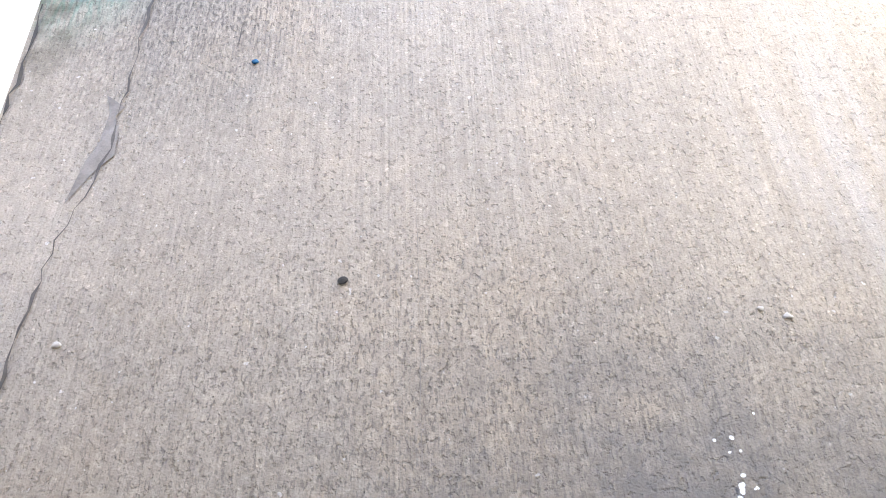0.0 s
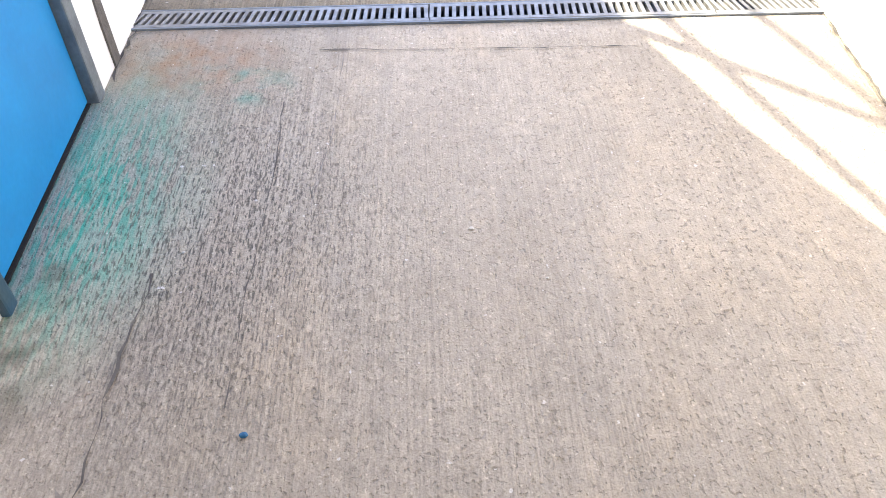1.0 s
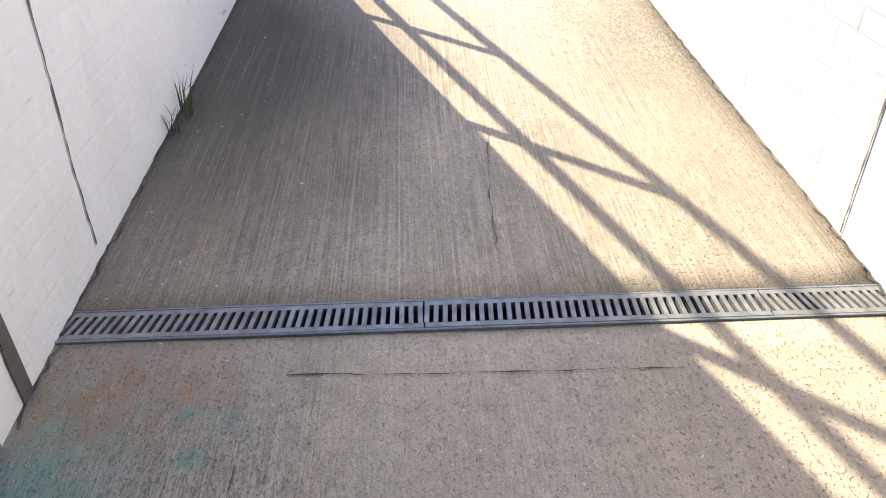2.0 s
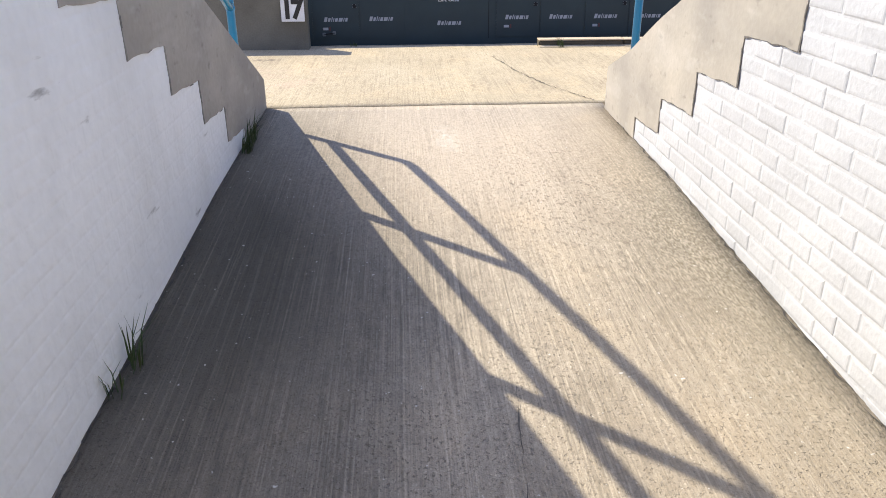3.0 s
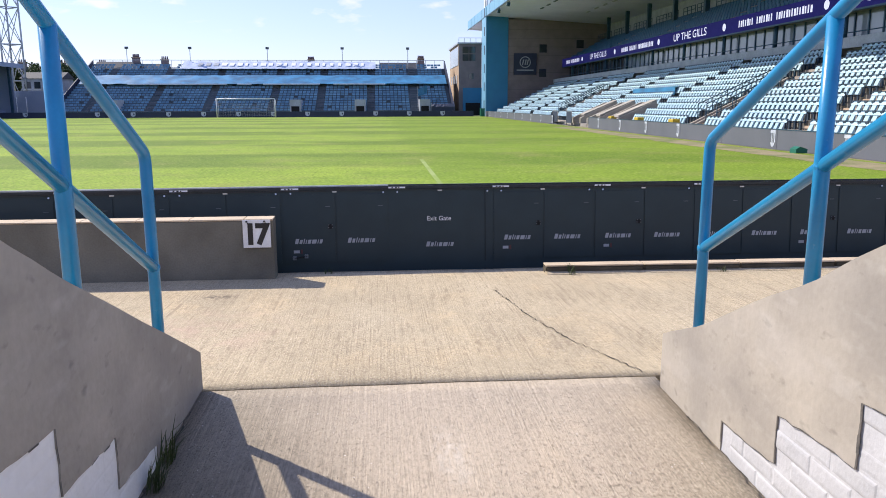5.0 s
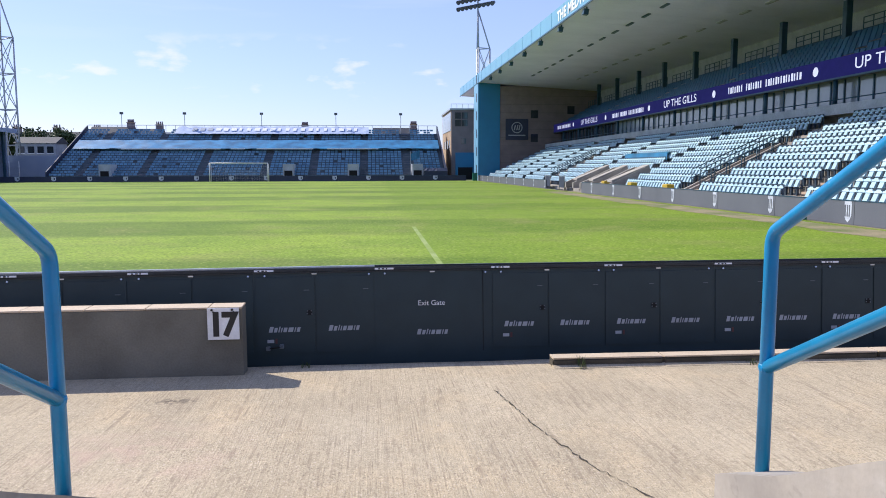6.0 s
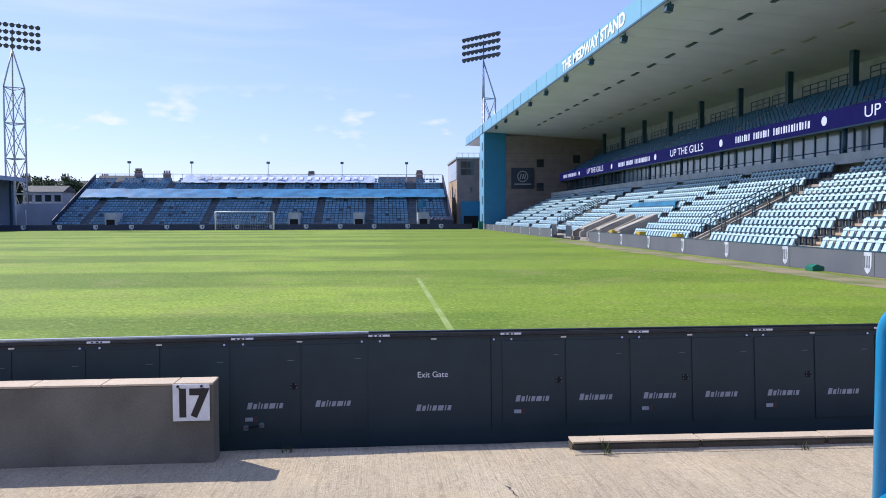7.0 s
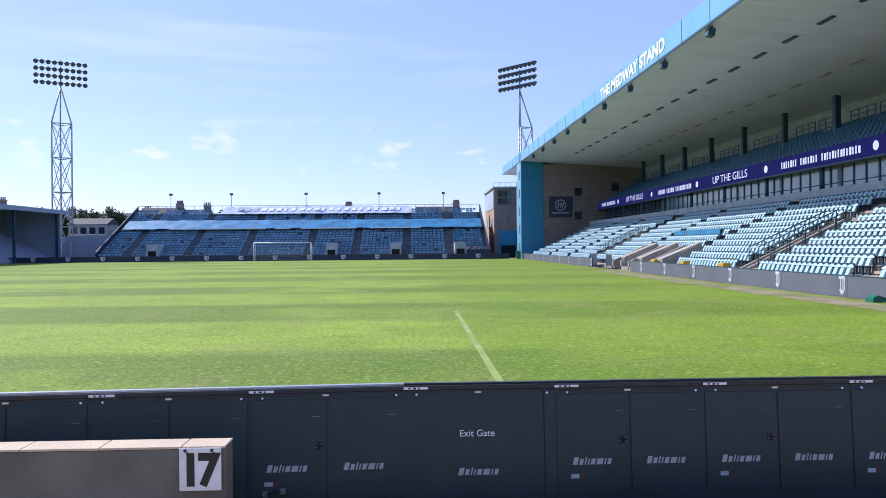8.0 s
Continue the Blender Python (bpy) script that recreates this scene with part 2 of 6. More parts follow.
    # sunlit brightness evened in the colour: paler up the ramp, darker past the drain
    _c = over(_n, _l, _c, (0.62, 0.51, 0.39), times(_n, _l, times(_n, _l, blot(_n, _l, 0.35, 6.6, 1.3, 1.7), noise_of(_n, _l, 80, 10, (1, 0.4, 1), 0.2, 0.6)), 0.6))
    _c = over(_n, _l, _c, (0.3, 0.245, 0.175), times(_n, _l, times(_n, _l, blot(_n, _l, 0.95, 3.7, 0.8, 1.5), noise_of(_n, _l, 60, 10, (1, 0.3, 1), 0.25, 0.65)), 0.6))
    _c = over(_n, _l, _c, (0.13, 0.115, 0.095), times(_n, _l, times(_n, _l, blot(_n, _l, -0.6, 1.55, 0.45, 0.6), noise_of(_n, _l, 150, 8, (1, 0.3, 1), 0.35, 0.62)), 0.4))
    _c = over(_n, _l, _c, (0.08, 0.072, 0.06), times(_n, _l, times(_n, _l, blot(_n, _l, -0.58, 2.1, 0.7, 0.85), noise_of(_n, _l, 190, 5, (1, 0.22, 1), 0.52, 0.62)), 0.8))
    _c = over(_n, _l, _c, (0.12, 0.105, 0.085), times(_n, _l, times(_n, _l, blot(_n, _l, 0.1, 0.62, 1.6, 0.6), noise_of(_n, _l, 170, 5, (1, 0.45, 1), 0.54, 0.63)), 0.6))
    _c = over(_n, _l, _c, (0.7, 0.66, 0.6), times(_n, _l, noise_of(_n, _l, 48, 2, (1, 1, 1), 0.73, 0.76), 0.75))
    _c = over(_n, _l, _c, (0.75, 0.7, 0.62), times(_n, _l, times(_n, _l, blot(_n, _l, 0.21, 6.72, 0.1, 0.32), noise_of(_n, _l, 14, 8, (2.0, 0.8, 1), 0.42, 0.7)), 0.6))
    _c = over(_n, _l, _c, (0.2, 0.19, 0.18), times(_n, _l, times(_n, _l, blot(_n, _l, 0.45, 0.4, 0.75, 0.45), noise_of(_n, _l, 9, 9, (1, 1, 1), 0.3, 0.65)), 0.75))
    _c = over(_n, _l, _c, (0.62, 0.62, 0.62), times(_n, _l, times(_n, _l, blot(_n, _l, 0.95, 1.25, 0.3, 0.9), noise_of(_n, _l, 14, 6, (1.5, 0.12, 1), 0.42, 0.68)), 0.2))
    # rough wear low on the ramp, widened to paint the passage's dimmer light
    _c = over(_n, _l, _c, (0.17, 0.15, 0.125), times(_n, _l, times(_n, _l, blot(_n, _l, 0.35, 0.25, 1.8, 0.85), noise_of(_n, _l, 60, 9, (1, 0.6, 1), 0.3, 0.6)), 0.5))
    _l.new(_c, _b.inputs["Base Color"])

# same white on both walls: greyed where the sun hits, raised where shaded
WHITE_SUN_SIDE = material("white_masonry_paint_sun_side", (0.56, 0.565, 0.585), (0.5, 0.505, 0.525), rough=0.55, scale=5, fine=45, grain=0.05, bump=0.25, random_hue=0.05)
WHITE_SHADE_SIDE = material("white_paint_smooth_shade_side", (0.94, 0.94, 0.94), (0.9, 0.9, 0.9), rough=0.6, scale=1.6, fine=25, grain=0.03, bump=0.45)
_n, _l, _b, _c = tools(WHITE_SHADE_SIDE)
_c = over(_n, _l, _c, (0.7, 0.69, 0.67), times(_n, _l, noise_of(_n, _l, 2.2, 7, (1, 1, 0.5), 0.46, 0.72), 0.5))
_c = over(_n, _l, _c, (0.25, 0.24, 0.22), times(_n, _l, noise_of(_n, _l, 9, 9, (1, 0.35, 1.6), 0.68, 0.74), 0.7))
_l.new(_c, _b.inputs["Base Color"])
# old brick courses that still show faintly through the thick paint
_g, _sp, _cb, _bk, _bp = (_n.new("ShaderNode" + k) for k in ("NewGeometry", "SeparateXYZ", "CombineXYZ", "TexBrick", "Bump"))
_l.new(_g.outputs["Position"], _sp.inputs[0])
_l.new(_sp.outputs["Y"], _cb.inputs["X"])
_l.new(_sp.outputs["Z"], _cb.inputs["Y"])
_l.new(_cb.outputs[0], _bk.inputs["Vector"])
for _k, _v in (("Scale", 1.0), ("Mortar Size", 0.012), ("Mortar Smooth", 1.0), ("Brick Width", 0.225), ("Row Height", 0.075)):
    _bk.inputs[_k].default_value = _v
_bp.invert = True
_bp.inputs["Strength"].default_value, _bp.inputs["Distance"].default_value = 0.16, 0.006
_l.new(_bk.outputs["Fac"], _bp.inputs["Height"])
_l.new(_bp.outputs[0], _b.inputs["Normal"].links[0].from_node.inputs["Normal"])
RENDER_GREY = material("cement_render", (0.46, 0.415, 0.35), (0.36, 0.325, 0.28), rough=0.9, scale=2.2, fine=34, grain=0.06, bump=0.14)
_n, _l, _b, _c = tools(RENDER_GREY)
_c = over(_n, _l, _c, (0.5, 0.46, 0.41), times(_n, _l, noise_of(_n, _l, 5, 9, (1, 0.35, 1.4), 0.52, 0.72), 0.5))
_c = over(_n, _l, _c, (0.2, 0.18, 0.16), times(_n, _l, noise_of(_n, _l, 3, 8, (1, 0.7, 1.5), 0.6, 0.78), 0.6))
_c = over(_n, _l, _c, (0.24, 0.225, 0.205), times(_n, _l, noise_of(_n, _l, 1.4, 6, (1, 0.8, 1.0), 0.45, 0.62), 0.45))
_c = over(_n, _l, _c, (0.15, 0.14, 0.125), times(_n, _l, noise_of(_n, _l, 13, 10, (1, 0.8, 1.4), 0.62, 0.76), 0.5))
_c = over(_n, _l, _c, (0.56, 0.53, 0.48), times(_n, _l, noise_of(_n, _l, 8, 9, (1, 0.5, 1.4), 0.58, 0.74), 0.4))
_l.new(_c, _b.inputs["Base Color"])
MORTAR = material("mortar_dark", (0.16, 0.145, 0.13), (0.09, 0.085, 0.08), rough=0.95, scale=12, fine=120, bump=0.5)
CRACK_GREY = material("dark_grey_crack", (0.15, 0.13, 0.11), (0.09, 0.08, 0.068), rough=0.95, scale=20, fine=150)
SCAR = material("grey_scar_in_slab", (0.34, 0.3, 0.255), (0.21, 0.186, 0.157), rough=0.95, scale=20, fine=150)
CRACK_BROWN = material("dark_brown_crack", (0.09, 0.07, 0.05), (0.04, 0.035, 0.03), rough=1.0, scale=30, fine=150)
GROOVE = material("dirt_in_joint", (0.05, 0.045, 0.04), (0.1, 0.09, 0.075), rough=1.0, scale=20, fine=150)
BLUE_PAINT = material("blue_gloss_paint", (0.016, 0.27, 0.53), (0.014, 0.225, 0.45), rough=0.28, scale=6, fine=90, grain=0.04, bump=0.03)
_n, _l, _b, _c = tools(BLUE_PAINT)
_c = over(_n, _l, _c, (0.25, 0.42, 0.52), times(_n, _l, noise_of(_n, _l, 30, 5, (1, 1, 0.6), 0.68, 0.75), 0.5))
_l.new(_c, _b.inputs["Base Color"])
BLUE_DOOR = material("blue_door_paint", (0.01, 0.27, 0.62), (0.012, 0.22, 0.52), rough=0.38, scale=3, fine=60, grain=0.04, bump=0.05)
POST_DARK = material("dark_blue_grey_paint", (0.03, 0.085, 0.14), (0.05, 0.09, 0.12), rough=0.5, scale=9, fine=80)
POST_BLUE = material("dull_blue_chip", (0.02, 0.13, 0.26), rough=0.6)
STEEL_GREY = material("weathered_grey_steel", (0.2, 0.23, 0.25), (0.13, 0.15, 0.17), rough=0.55, scale=9, fine=80, metal=0.2)
GALVANISED = material("galvanised_steel", (0.3, 0.3, 0.295), (0.17, 0.17, 0.165), rough=0.5, metal=0.55, scale=18, fine=90, bump=0.08)
BLACK_VOID = material("channel_black", (0.012, 0.012, 0.012), rough=0.9)
BOARD_BLACK = material("black_powder_coat", (0.0145, 0.032, 0.039), (0.018, 0.038, 0.046), rough=0.5, scale=5, fine=120, grain=0.08, bump=0.05)
BOARD_TRIM = material("dark_aluminium_trim", (0.05, 0.055, 0.06), rough=0.4, metal=0.6, scale=12)
ALUMINIUM = material("bare_aluminium", (0.72, 0.74, 0.76), (0.6, 0.62, 0.64), rough=0.3, metal=0.8, scale=10)
PALE_PRINT = material("pale_grey_print", (0.42, 0.44, 0.47), rough=0.6, grain=0.03, bump=0)
WHITE_PRINT = material("white_print", (0.85, 0.86, 0.87), (0.8, 0.8, 0.8), rough=0.5, grain=0.03, bump=0)
RED_PRINT = material("red_label", (0.1, 0.035, 0.035), rough=0.6, grain=0.03, bump=0)
SIGN_WHITE = material("weathered_white_plate", (0.86, 0.87, 0.88), (0.74, 0.74, 0.74), rough=0.5, scale=9, fine=70, grain=0.05, bump=0.05)
BLACK_PRINT = material("black_print", (0.02, 0.02, 0.022), rough=0.5, grain=0.03, bump=0)
WALL_CONCRETE = material("cast_concrete_wall", (0.2, 0.19, 0.155), (0.13, 0.122, 0.098), rough=0.9, scale=2.5, fine=70, grain=0.12, bump=0.3)
# kerb body: dirty concrete, darkened further for its shaded front
KERB_STONE = material("worn_kerb_shaded_side", (0.1, 0.085, 0.06), (0.055, 0.048, 0.033), rough=0.9, scale=5, fine=90, grain=0.2, bump=0.4)
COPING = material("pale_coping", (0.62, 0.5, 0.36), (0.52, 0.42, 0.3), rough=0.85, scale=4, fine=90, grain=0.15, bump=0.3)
WEED = material("weed_green", (0.035, 0.07, 0.015), (0.065, 0.085, 0.022), rough=0.7, scale=20)
CRATER = material("pale_scuff", (0.6, 0.55, 0.48), rough=0.9, scale=30)

# mown turf: light and dark mowing bands across the pitch, worn and dry patches
GRASS = material("mown_turf", (0.265, 0.365, 0.04), (0.2, 0.3, 0.033), rough=0.85, scale=0.35, fine=14, grain=0.3, bump=0.8, spec=0.15)
_n, _l, _b, _c = tools(GRASS)


def mow_haze_bands(n, l, axis, period, width, sharp, start=0.0):
    geo, sep, sh, dv, fr, rp = (n.new("ShaderNode" + k) for k in ("NewGeometry", "SeparateXYZ", "Math", "Math", "Math", "MapRange"))
    sh.operation, sh.inputs[1].default_value = "SUBTRACT", start
    dv.operation, fr.operation = "DIVIDE", "PINGPONG"
    dv.inputs[1].default_value, fr.inputs[1].default_value = period, 1.0
    rp.inputs["From Min"].default_value, rp.inputs["From Max"].default_value = width - sharp, width + sharp
    l.new(geo.outputs["Position"], sep.inputs[0])
    l.new(sep.outputs[axis], sh.inputs[0])
    l.new(sh.outputs[0], dv.inputs[0])
    l.new(dv.outputs[0], fr.inputs[0])
    l.new(fr.outputs[0], rp.inputs["Value"])
    return rp.outputs[0]


_wear = noise_of(_n, _l, 0.13, 3, (1, 1.6, 1), 0.34, 0.5)
_c = over(_n, _l, _c, (0.085, 0.15, 0.018), times(_n, _l, times(_n, _l, mow_haze_bands(_n, _l, "Y", 5.5, 0.5, 0.07), _wear), 0.68))
# one broad step: deeper green right, left kept paler for the haze there
_c = over(_n, _l, _c, (0.15, 0.245, 0.016), times(_n, _l, mow_haze_bands(_n, _l, "X", 30.0, 0.5, 0.012, -13.75), 0.5))
_c = over(_n, _l, _c, (0.27, 0.25, 0.09), times(_n, _l, noise_of(_n, _l, 0.5, 7, (1, 1, 1), 0.52, 0.72), 0.45))
_c = over(_n, _l, _c, (0.05, 0.1, 0.012), times(_n, _l, noise_of(_n, _l, 1.6, 8, (1, 1.5, 1), 0.5, 0.72), 0.25))
_c = over(_n, _l, _c, (0.045, 0.085, 0.01), times(_n, _l, noise_of(_n, _l, 14, 10, (1.0, 0.7, 1), 0.5, 0.66), 0.5))
_c = over(_n, _l, _c, (0.42, 0.46, 0.12), times(_n, _l, noise_of(_n, _l, 16, 9, (1.0, 0.8, 1), 0.55, 0.7), 0.55))
_l.new(_c, _b.inputs["Base Color"])
PITCH_LINE = material("worn_white_line", (0.31, 0.38, 0.13), (0.2, 0.29, 0.035), rough=0.9, scale=0.9, fine=20, grain=0.2, bump=0)
EARTH = material("dry_earth", (0.3, 0.25, 0.15), (0.14, 0.17, 0.05), rough=0.95, scale=0.8, fine=12, grain=0.2)

SEAT_PALE = material("pale_blue_seat_plastic", (0.46, 0.64, 0.72), (0.38, 0.58, 0.68), rough=0.35, scale=1.5, fine=40, grain=0.04, bump=0, random_hue=0.08)
# dark seat frames; shade under and between the seats is in this colour too
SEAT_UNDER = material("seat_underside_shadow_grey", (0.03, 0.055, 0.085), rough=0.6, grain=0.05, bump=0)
SEAT_BLUE = material("blue_seat_plastic", (0.025, 0.13, 0.24), (0.02, 0.09, 0.18), rough=0.45, scale=1.5, fine=40, grain=0.05, bump=0)
# dark blue seats, lightened and blued to carry the haze of distance
SEAT_FAR = material("hazed_blue_far_seat", (0.085, 0.2, 0.3), (0.12, 0.24, 0.33), rough=0.5, scale=0.4, fine=30, grain=0.1, bump=0)
for _m, _lo, _hi in ((SEAT_FAR, 0.8, 1.3), (SEAT_PALE, 0.9, 1.06)):
    _n, _l, _b, _c = tools(_m)
    _g, _r, _s = _n.new("ShaderNodeNewGeometry"), _n.new("ShaderNodeMapRange"), _n.new("ShaderNodeVectorMath")
    _s.operation = "SCALE"
    _r.inputs["To Min"].default_value, _r.inputs["To Max"].default_value = _lo, _hi
    _l.new(_g.outputs["Random Per Island"], _r.inputs["Value"])
    _l.new(_c, _s.inputs[0])
    _l.new(_r.outputs[0], _s.inputs["Scale"])
    _l.new(_s.outputs[0], _b.inputs["Base Color"])
TREAD = material("stand_concrete", (0.36, 0.33, 0.3), (0.26, 0.24, 0.22), rough=0.9, scale=1, fine=20, grain=0.1)
RAKE_DARK = material("dark_weathered_decking", (0.1, 0.135, 0.17), (0.15, 0.175, 0.2), rough=0.85, scale=0.6, fine=8)
FAR_STEP = material("grey_far_steps", (0.2, 0.22, 0.26), (0.15, 0.17, 0.2), rough=0.9, scale=0.7, fine=9)
# west roof, paled towards the haze that veils that side
WEST_ROOF = material("hazed_pale_roof_sheet", (0.3, 0.34, 0.42), (0.25, 0.29, 0.37), rough=0.7, scale=0.4, fine=8)
STEP_TAN = material("worn_tan_steps", (0.5, 0.38, 0.27), (0.4, 0.3, 0.22), rough=0.9, scale=2, fine=30)
SOFFIT = material("grey_metal_soffit", (0.72, 0.71, 0.92), (0.64, 0.635, 0.84), rough=0.6, scale=0.3, fine=8, grain=0.04, bump=0.03)
SOFFIT_DULL = material("pale_grey_lamp_cover", (0.38, 0.4, 0.45), rough=0.6, scale=2, bump=0)
FASCIA = material("pale_blue_cladding", (0.19, 0.43, 0.60), (0.165, 0.385, 0.55), rough=0.45, scale=0.5, fine=20, grain=0.04, bump=0.05)
CLAD_BLUE = material("mid_blue_cladding", (0.02, 0.2, 0.38), (0.018, 0.17, 0.33), rough=0.5, scale=0.6, fine=20, grain=0.05, bump=0.05)
BRICK_BROWN = material("brown_brickwork", (0.25, 0.205, 0.205), (0.2, 0.16, 0.165), rough=0.9, scale=0.8, fine=14, grain=0.15)
BRICK_TAN = material("buff_brickwork", (0.46, 0.33, 0.22), (0.38, 0.27, 0.18), rough=0.9, scale=0.8, fine=14, grain=0.15)
DARK_METAL = material("dark_painted_steel", (0.022, 0.07, 0.11), (0.03, 0.085, 0.13), rough=0.45, metal=0.2, scale=4)
BACK_WALL = material("pale_block_wall", (0.46, 0.49, 0.53), (0.35, 0.375, 0.41), rough=0.85, scale=1, fine=10)
RIBBON = material("ribbon_screen_violet", (0.014, 0.013, 0.10), (0.017, 0.015, 0.115), rough=0.75, scale=2, fine=30, bump=0)
_n, _l, _b, _c = tools(RIBBON)
_l.new(_c, _b.inputs["Emission Color"])
_b.inputs["Emission Strength"].default_value = 0.45
_b.inputs["Specular IOR Level"].default_value = 0.15
SCREEN_WHITE = material("lit_white_lettering", (0.8, 0.8, 0.9), rough=0.5, bump=0)
_n, _l, _b, _c = tools(SCREEN_WHITE)
_b.inputs["Emission Color"].default_value, _b.inputs["Emission Strength"].default_value = (0.8, 0.8, 1, 1), 0.55
GLASS = material("dark_window_glass", (0.03, 0.04, 0.05), rough=0.06, grain=0.02, bump=0, spec=0.9)
BOX_GLASS = material("tinted_box_glass", (0.22, 0.25, 0.28), (0.3, 0.33, 0.36), rough=0.12, grain=0.02, bump=0, scale=0.5, spec=0.8)
# west cladding lightened to blue-grey: veiling haze put into the colour
HAZED_CLAD = material("hazed_blue_grey_cladding", (0.27, 0.33, 0.45), (0.33, 0.38, 0.48), rough=0.6, scale=0.4, fine=10)
NAVY = material("navy_board", (0.02, 0.03, 0.065), (0.026, 0.036, 0.075), rough=0.55, scale=1, fine=20)
GREY_BOARD = material("grey_hoarding", (0.13, 0.14, 0.165), (0.11, 0.12, 0.145), rough=0.55, scale=0.7, fine=20, grain=0.04)
CREST = material("pale_crest_print", (0.6, 0.64, 0.7), (0.4, 0.44, 0.52), rough=0.6, scale=6, bump=0)
TARP_BLUE = material("bright_blue_tarpaulin", (0.035, 0.25, 0.47), (0.025, 0.13, 0.25), rough=0.45, scale=0.7, fine=6, bump=0.3)
BANNER = material("white_banner_cloth", (0.5, 0.57, 0.72), (0.34, 0.43, 0.6), rough=0.7, scale=0.5, fine=4, bump=0.4)
NET = material("white_goal_post", (0.8, 0.8, 0.8), rough=0.4, bump=0)
MAST = material("grey_galvanised_mast", (0.42, 0.45, 0.48), rough=0.5, metal=0.3, scale=1)
LAMP_FACE = material("floodlight_housing", (0.1, 0.11, 0.12), rough=0.4, metal=0.3, scale=5)
ROOF_SLATE = material("dark_slate_roof", (0.07, 0.075, 0.085), (0.1, 0.1, 0.105), rough=0.8, scale=0.8, fine=10)
LEAF = material("tree_foliage", (0.035, 0.06, 0.015), (0.055, 0.085, 0.02), rough=0.7, scale=0.5, fine=4, grain=0.2)
BARK = material("tree_bark", (0.1, 0.075, 0.05), rough=0.95, scale=4)
DUGOUT = material("weathered_dugout_concrete", (0.42, 0.39, 0.35), (0.3, 0.28, 0.26), rough=0.9, scale=1.4, fine=20)
YELLOW = material("yellow_plastic", (0.6, 0.42, 0.03), rough=0.5, bump=0)
GREEN_BIN = material("green_plastic", (0.01, 0.16, 0.11), rough=0.45, bump=0)


# ---- mesh helpers ----
def box(bm, x0, x1, y0, y1, z0, z1, bevel=0.0):
    vs = [bm.verts.new(p) for p in ((x0, y0, z0), (x1, y0, z0), (x1, y1, z0), (x0, y1, z0), (x0, y0, z1), (x1, y0, z1), (x1, y1, z1), (x0, y1, z1))]
    fs = [bm.faces.new([vs[i] for i in q]) for q in ((3, 2, 1, 0), (4, 5, 6, 7), (0, 1, 5, 4), (1, 2, 6, 5), (2, 3, 7, 6), (3, 0, 4, 7))]
    if bevel:
        bmesh.ops.bevel(bm, geom=list({e for f in fs for e in f.edges}), offset=bevel, segments=2, affect="EDGES", profile=0.6)
    return bm


def tube(bm, p, q, r, n=10, r2=None):
    p, q = Vector(p), Vector(q)
    d = (q - p).normalized()
    a = d.orthogonal().normalized()
    b = d.cross(a)
    r2 = r if r2 is None else r2
    rings = [[bm.verts.new(c + (a * math.cos(k * math.tau / n) + b * math.sin(k * math.tau / n)) * s) for k in range(n)] for c, s in ((p, r), (q, r2))]
    for k in range(n):
        f = bm.faces.new((rings[0][k], rings[0][(k + 1) % n], rings[1][(k + 1) % n], rings[1][k]))
        f.smooth = n > 6
    bm.faces.new(rings[0][::-1])
    bm.faces.new(rings[1])
    return bm


def prism(bm, outline, axis, a, b):
    """An outline in the two other axes, drawn out along the axis from a to b."""
    def place(u, v, w):
        return {"x": (w, u, v), "y": (u, w, v), "z": (u, v, w)}[axis]
    lo, hi = [[bm.verts.new(place(u, v, w)) for u, v in outline] for w in (a, b)]
    k = len(outline)
    bm.faces.new(lo[::-1])
    bm.faces.new(hi)
    for i in range(k):
        bm.faces.new((lo[i], lo[(i + 1) % k], hi[(i + 1) % k], hi[i]))
    bmesh.ops.recalc_face_normals(bm, faces=bm.faces[:])
    return bm


def bent_tube(points, r, n=12, corner=0.06, steps=5):
    """A tube through points, with rounded bends."""
    pts = [Vector(p) for p in points]
    line = [pts[0]]
    for i in range(1, len(pts) - 1):
        a, c, b = pts[i - 1], pts[i], pts[i + 1]
        p, q = c + (a - c).normalized() * corner, c + (b - c).normalized() * corner
        line += [p.lerp(c, s).lerp(c.lerp(q, s), s) for s in (k / steps for k in range(steps + 1))]
    line.append(pts[-1])
    bm = bmesh.new()
    rings = []
    for i, c in enumerate(line):
        d = (line[min(i + 1, len(line) - 1)] - line[max(i - 1, 0)]).normalized()
        a = d.cross(Vector((1, 0, 0))).normalized()
        b = d.cross(a)
        rings.append([bm.verts.new(c + (a * math.cos(k * math.tau / n) + b * math.sin(k * math.tau / n)) * r) for k in range(n)])
    for u, v in zip(rings, rings[1:]):
        for k in range(n):
            bm.faces.new((u[k], u[(k + 1) % n], v[(k + 1) % n], v[k])).smooth = True
    bm.faces.new(rings[0])
    bm.faces.new(rings[-1])
    bmesh.ops.recalc_face_normals(bm, faces=bm.faces[:])
    return bm


def mesh_of(name, bm, mat):
    me = bpy.data.meshes.new(name)
    bm.to_mesh(me)
    bm.free()
    me.materials.append(mat)
    return me


def solid(name, bm, mat, label="", category="", group="", kind=""):
    return tagged(new(name, mesh_of(name, bm, mat)), label, category, group, kind)


def thing(name, at=(0, 0, 0), label="", category="", group="", kind=""):
    ob = tagged(new(name), label, category, group, kind)
    ob.location = at
    return ob


def part(name, bm, mat, parent, label="", kind=""):
    """A mesh in world metres under its thing."""
    ob = tagged(new(name, mesh_of(name, bm, mat)), label, kind=kind)
    ob.parent = parent
    top = parent
    off = Vector((0, 0, 0))
    while top is not None:
        off += top.location
        top = top.parent
    ob.location = -off
    return ob


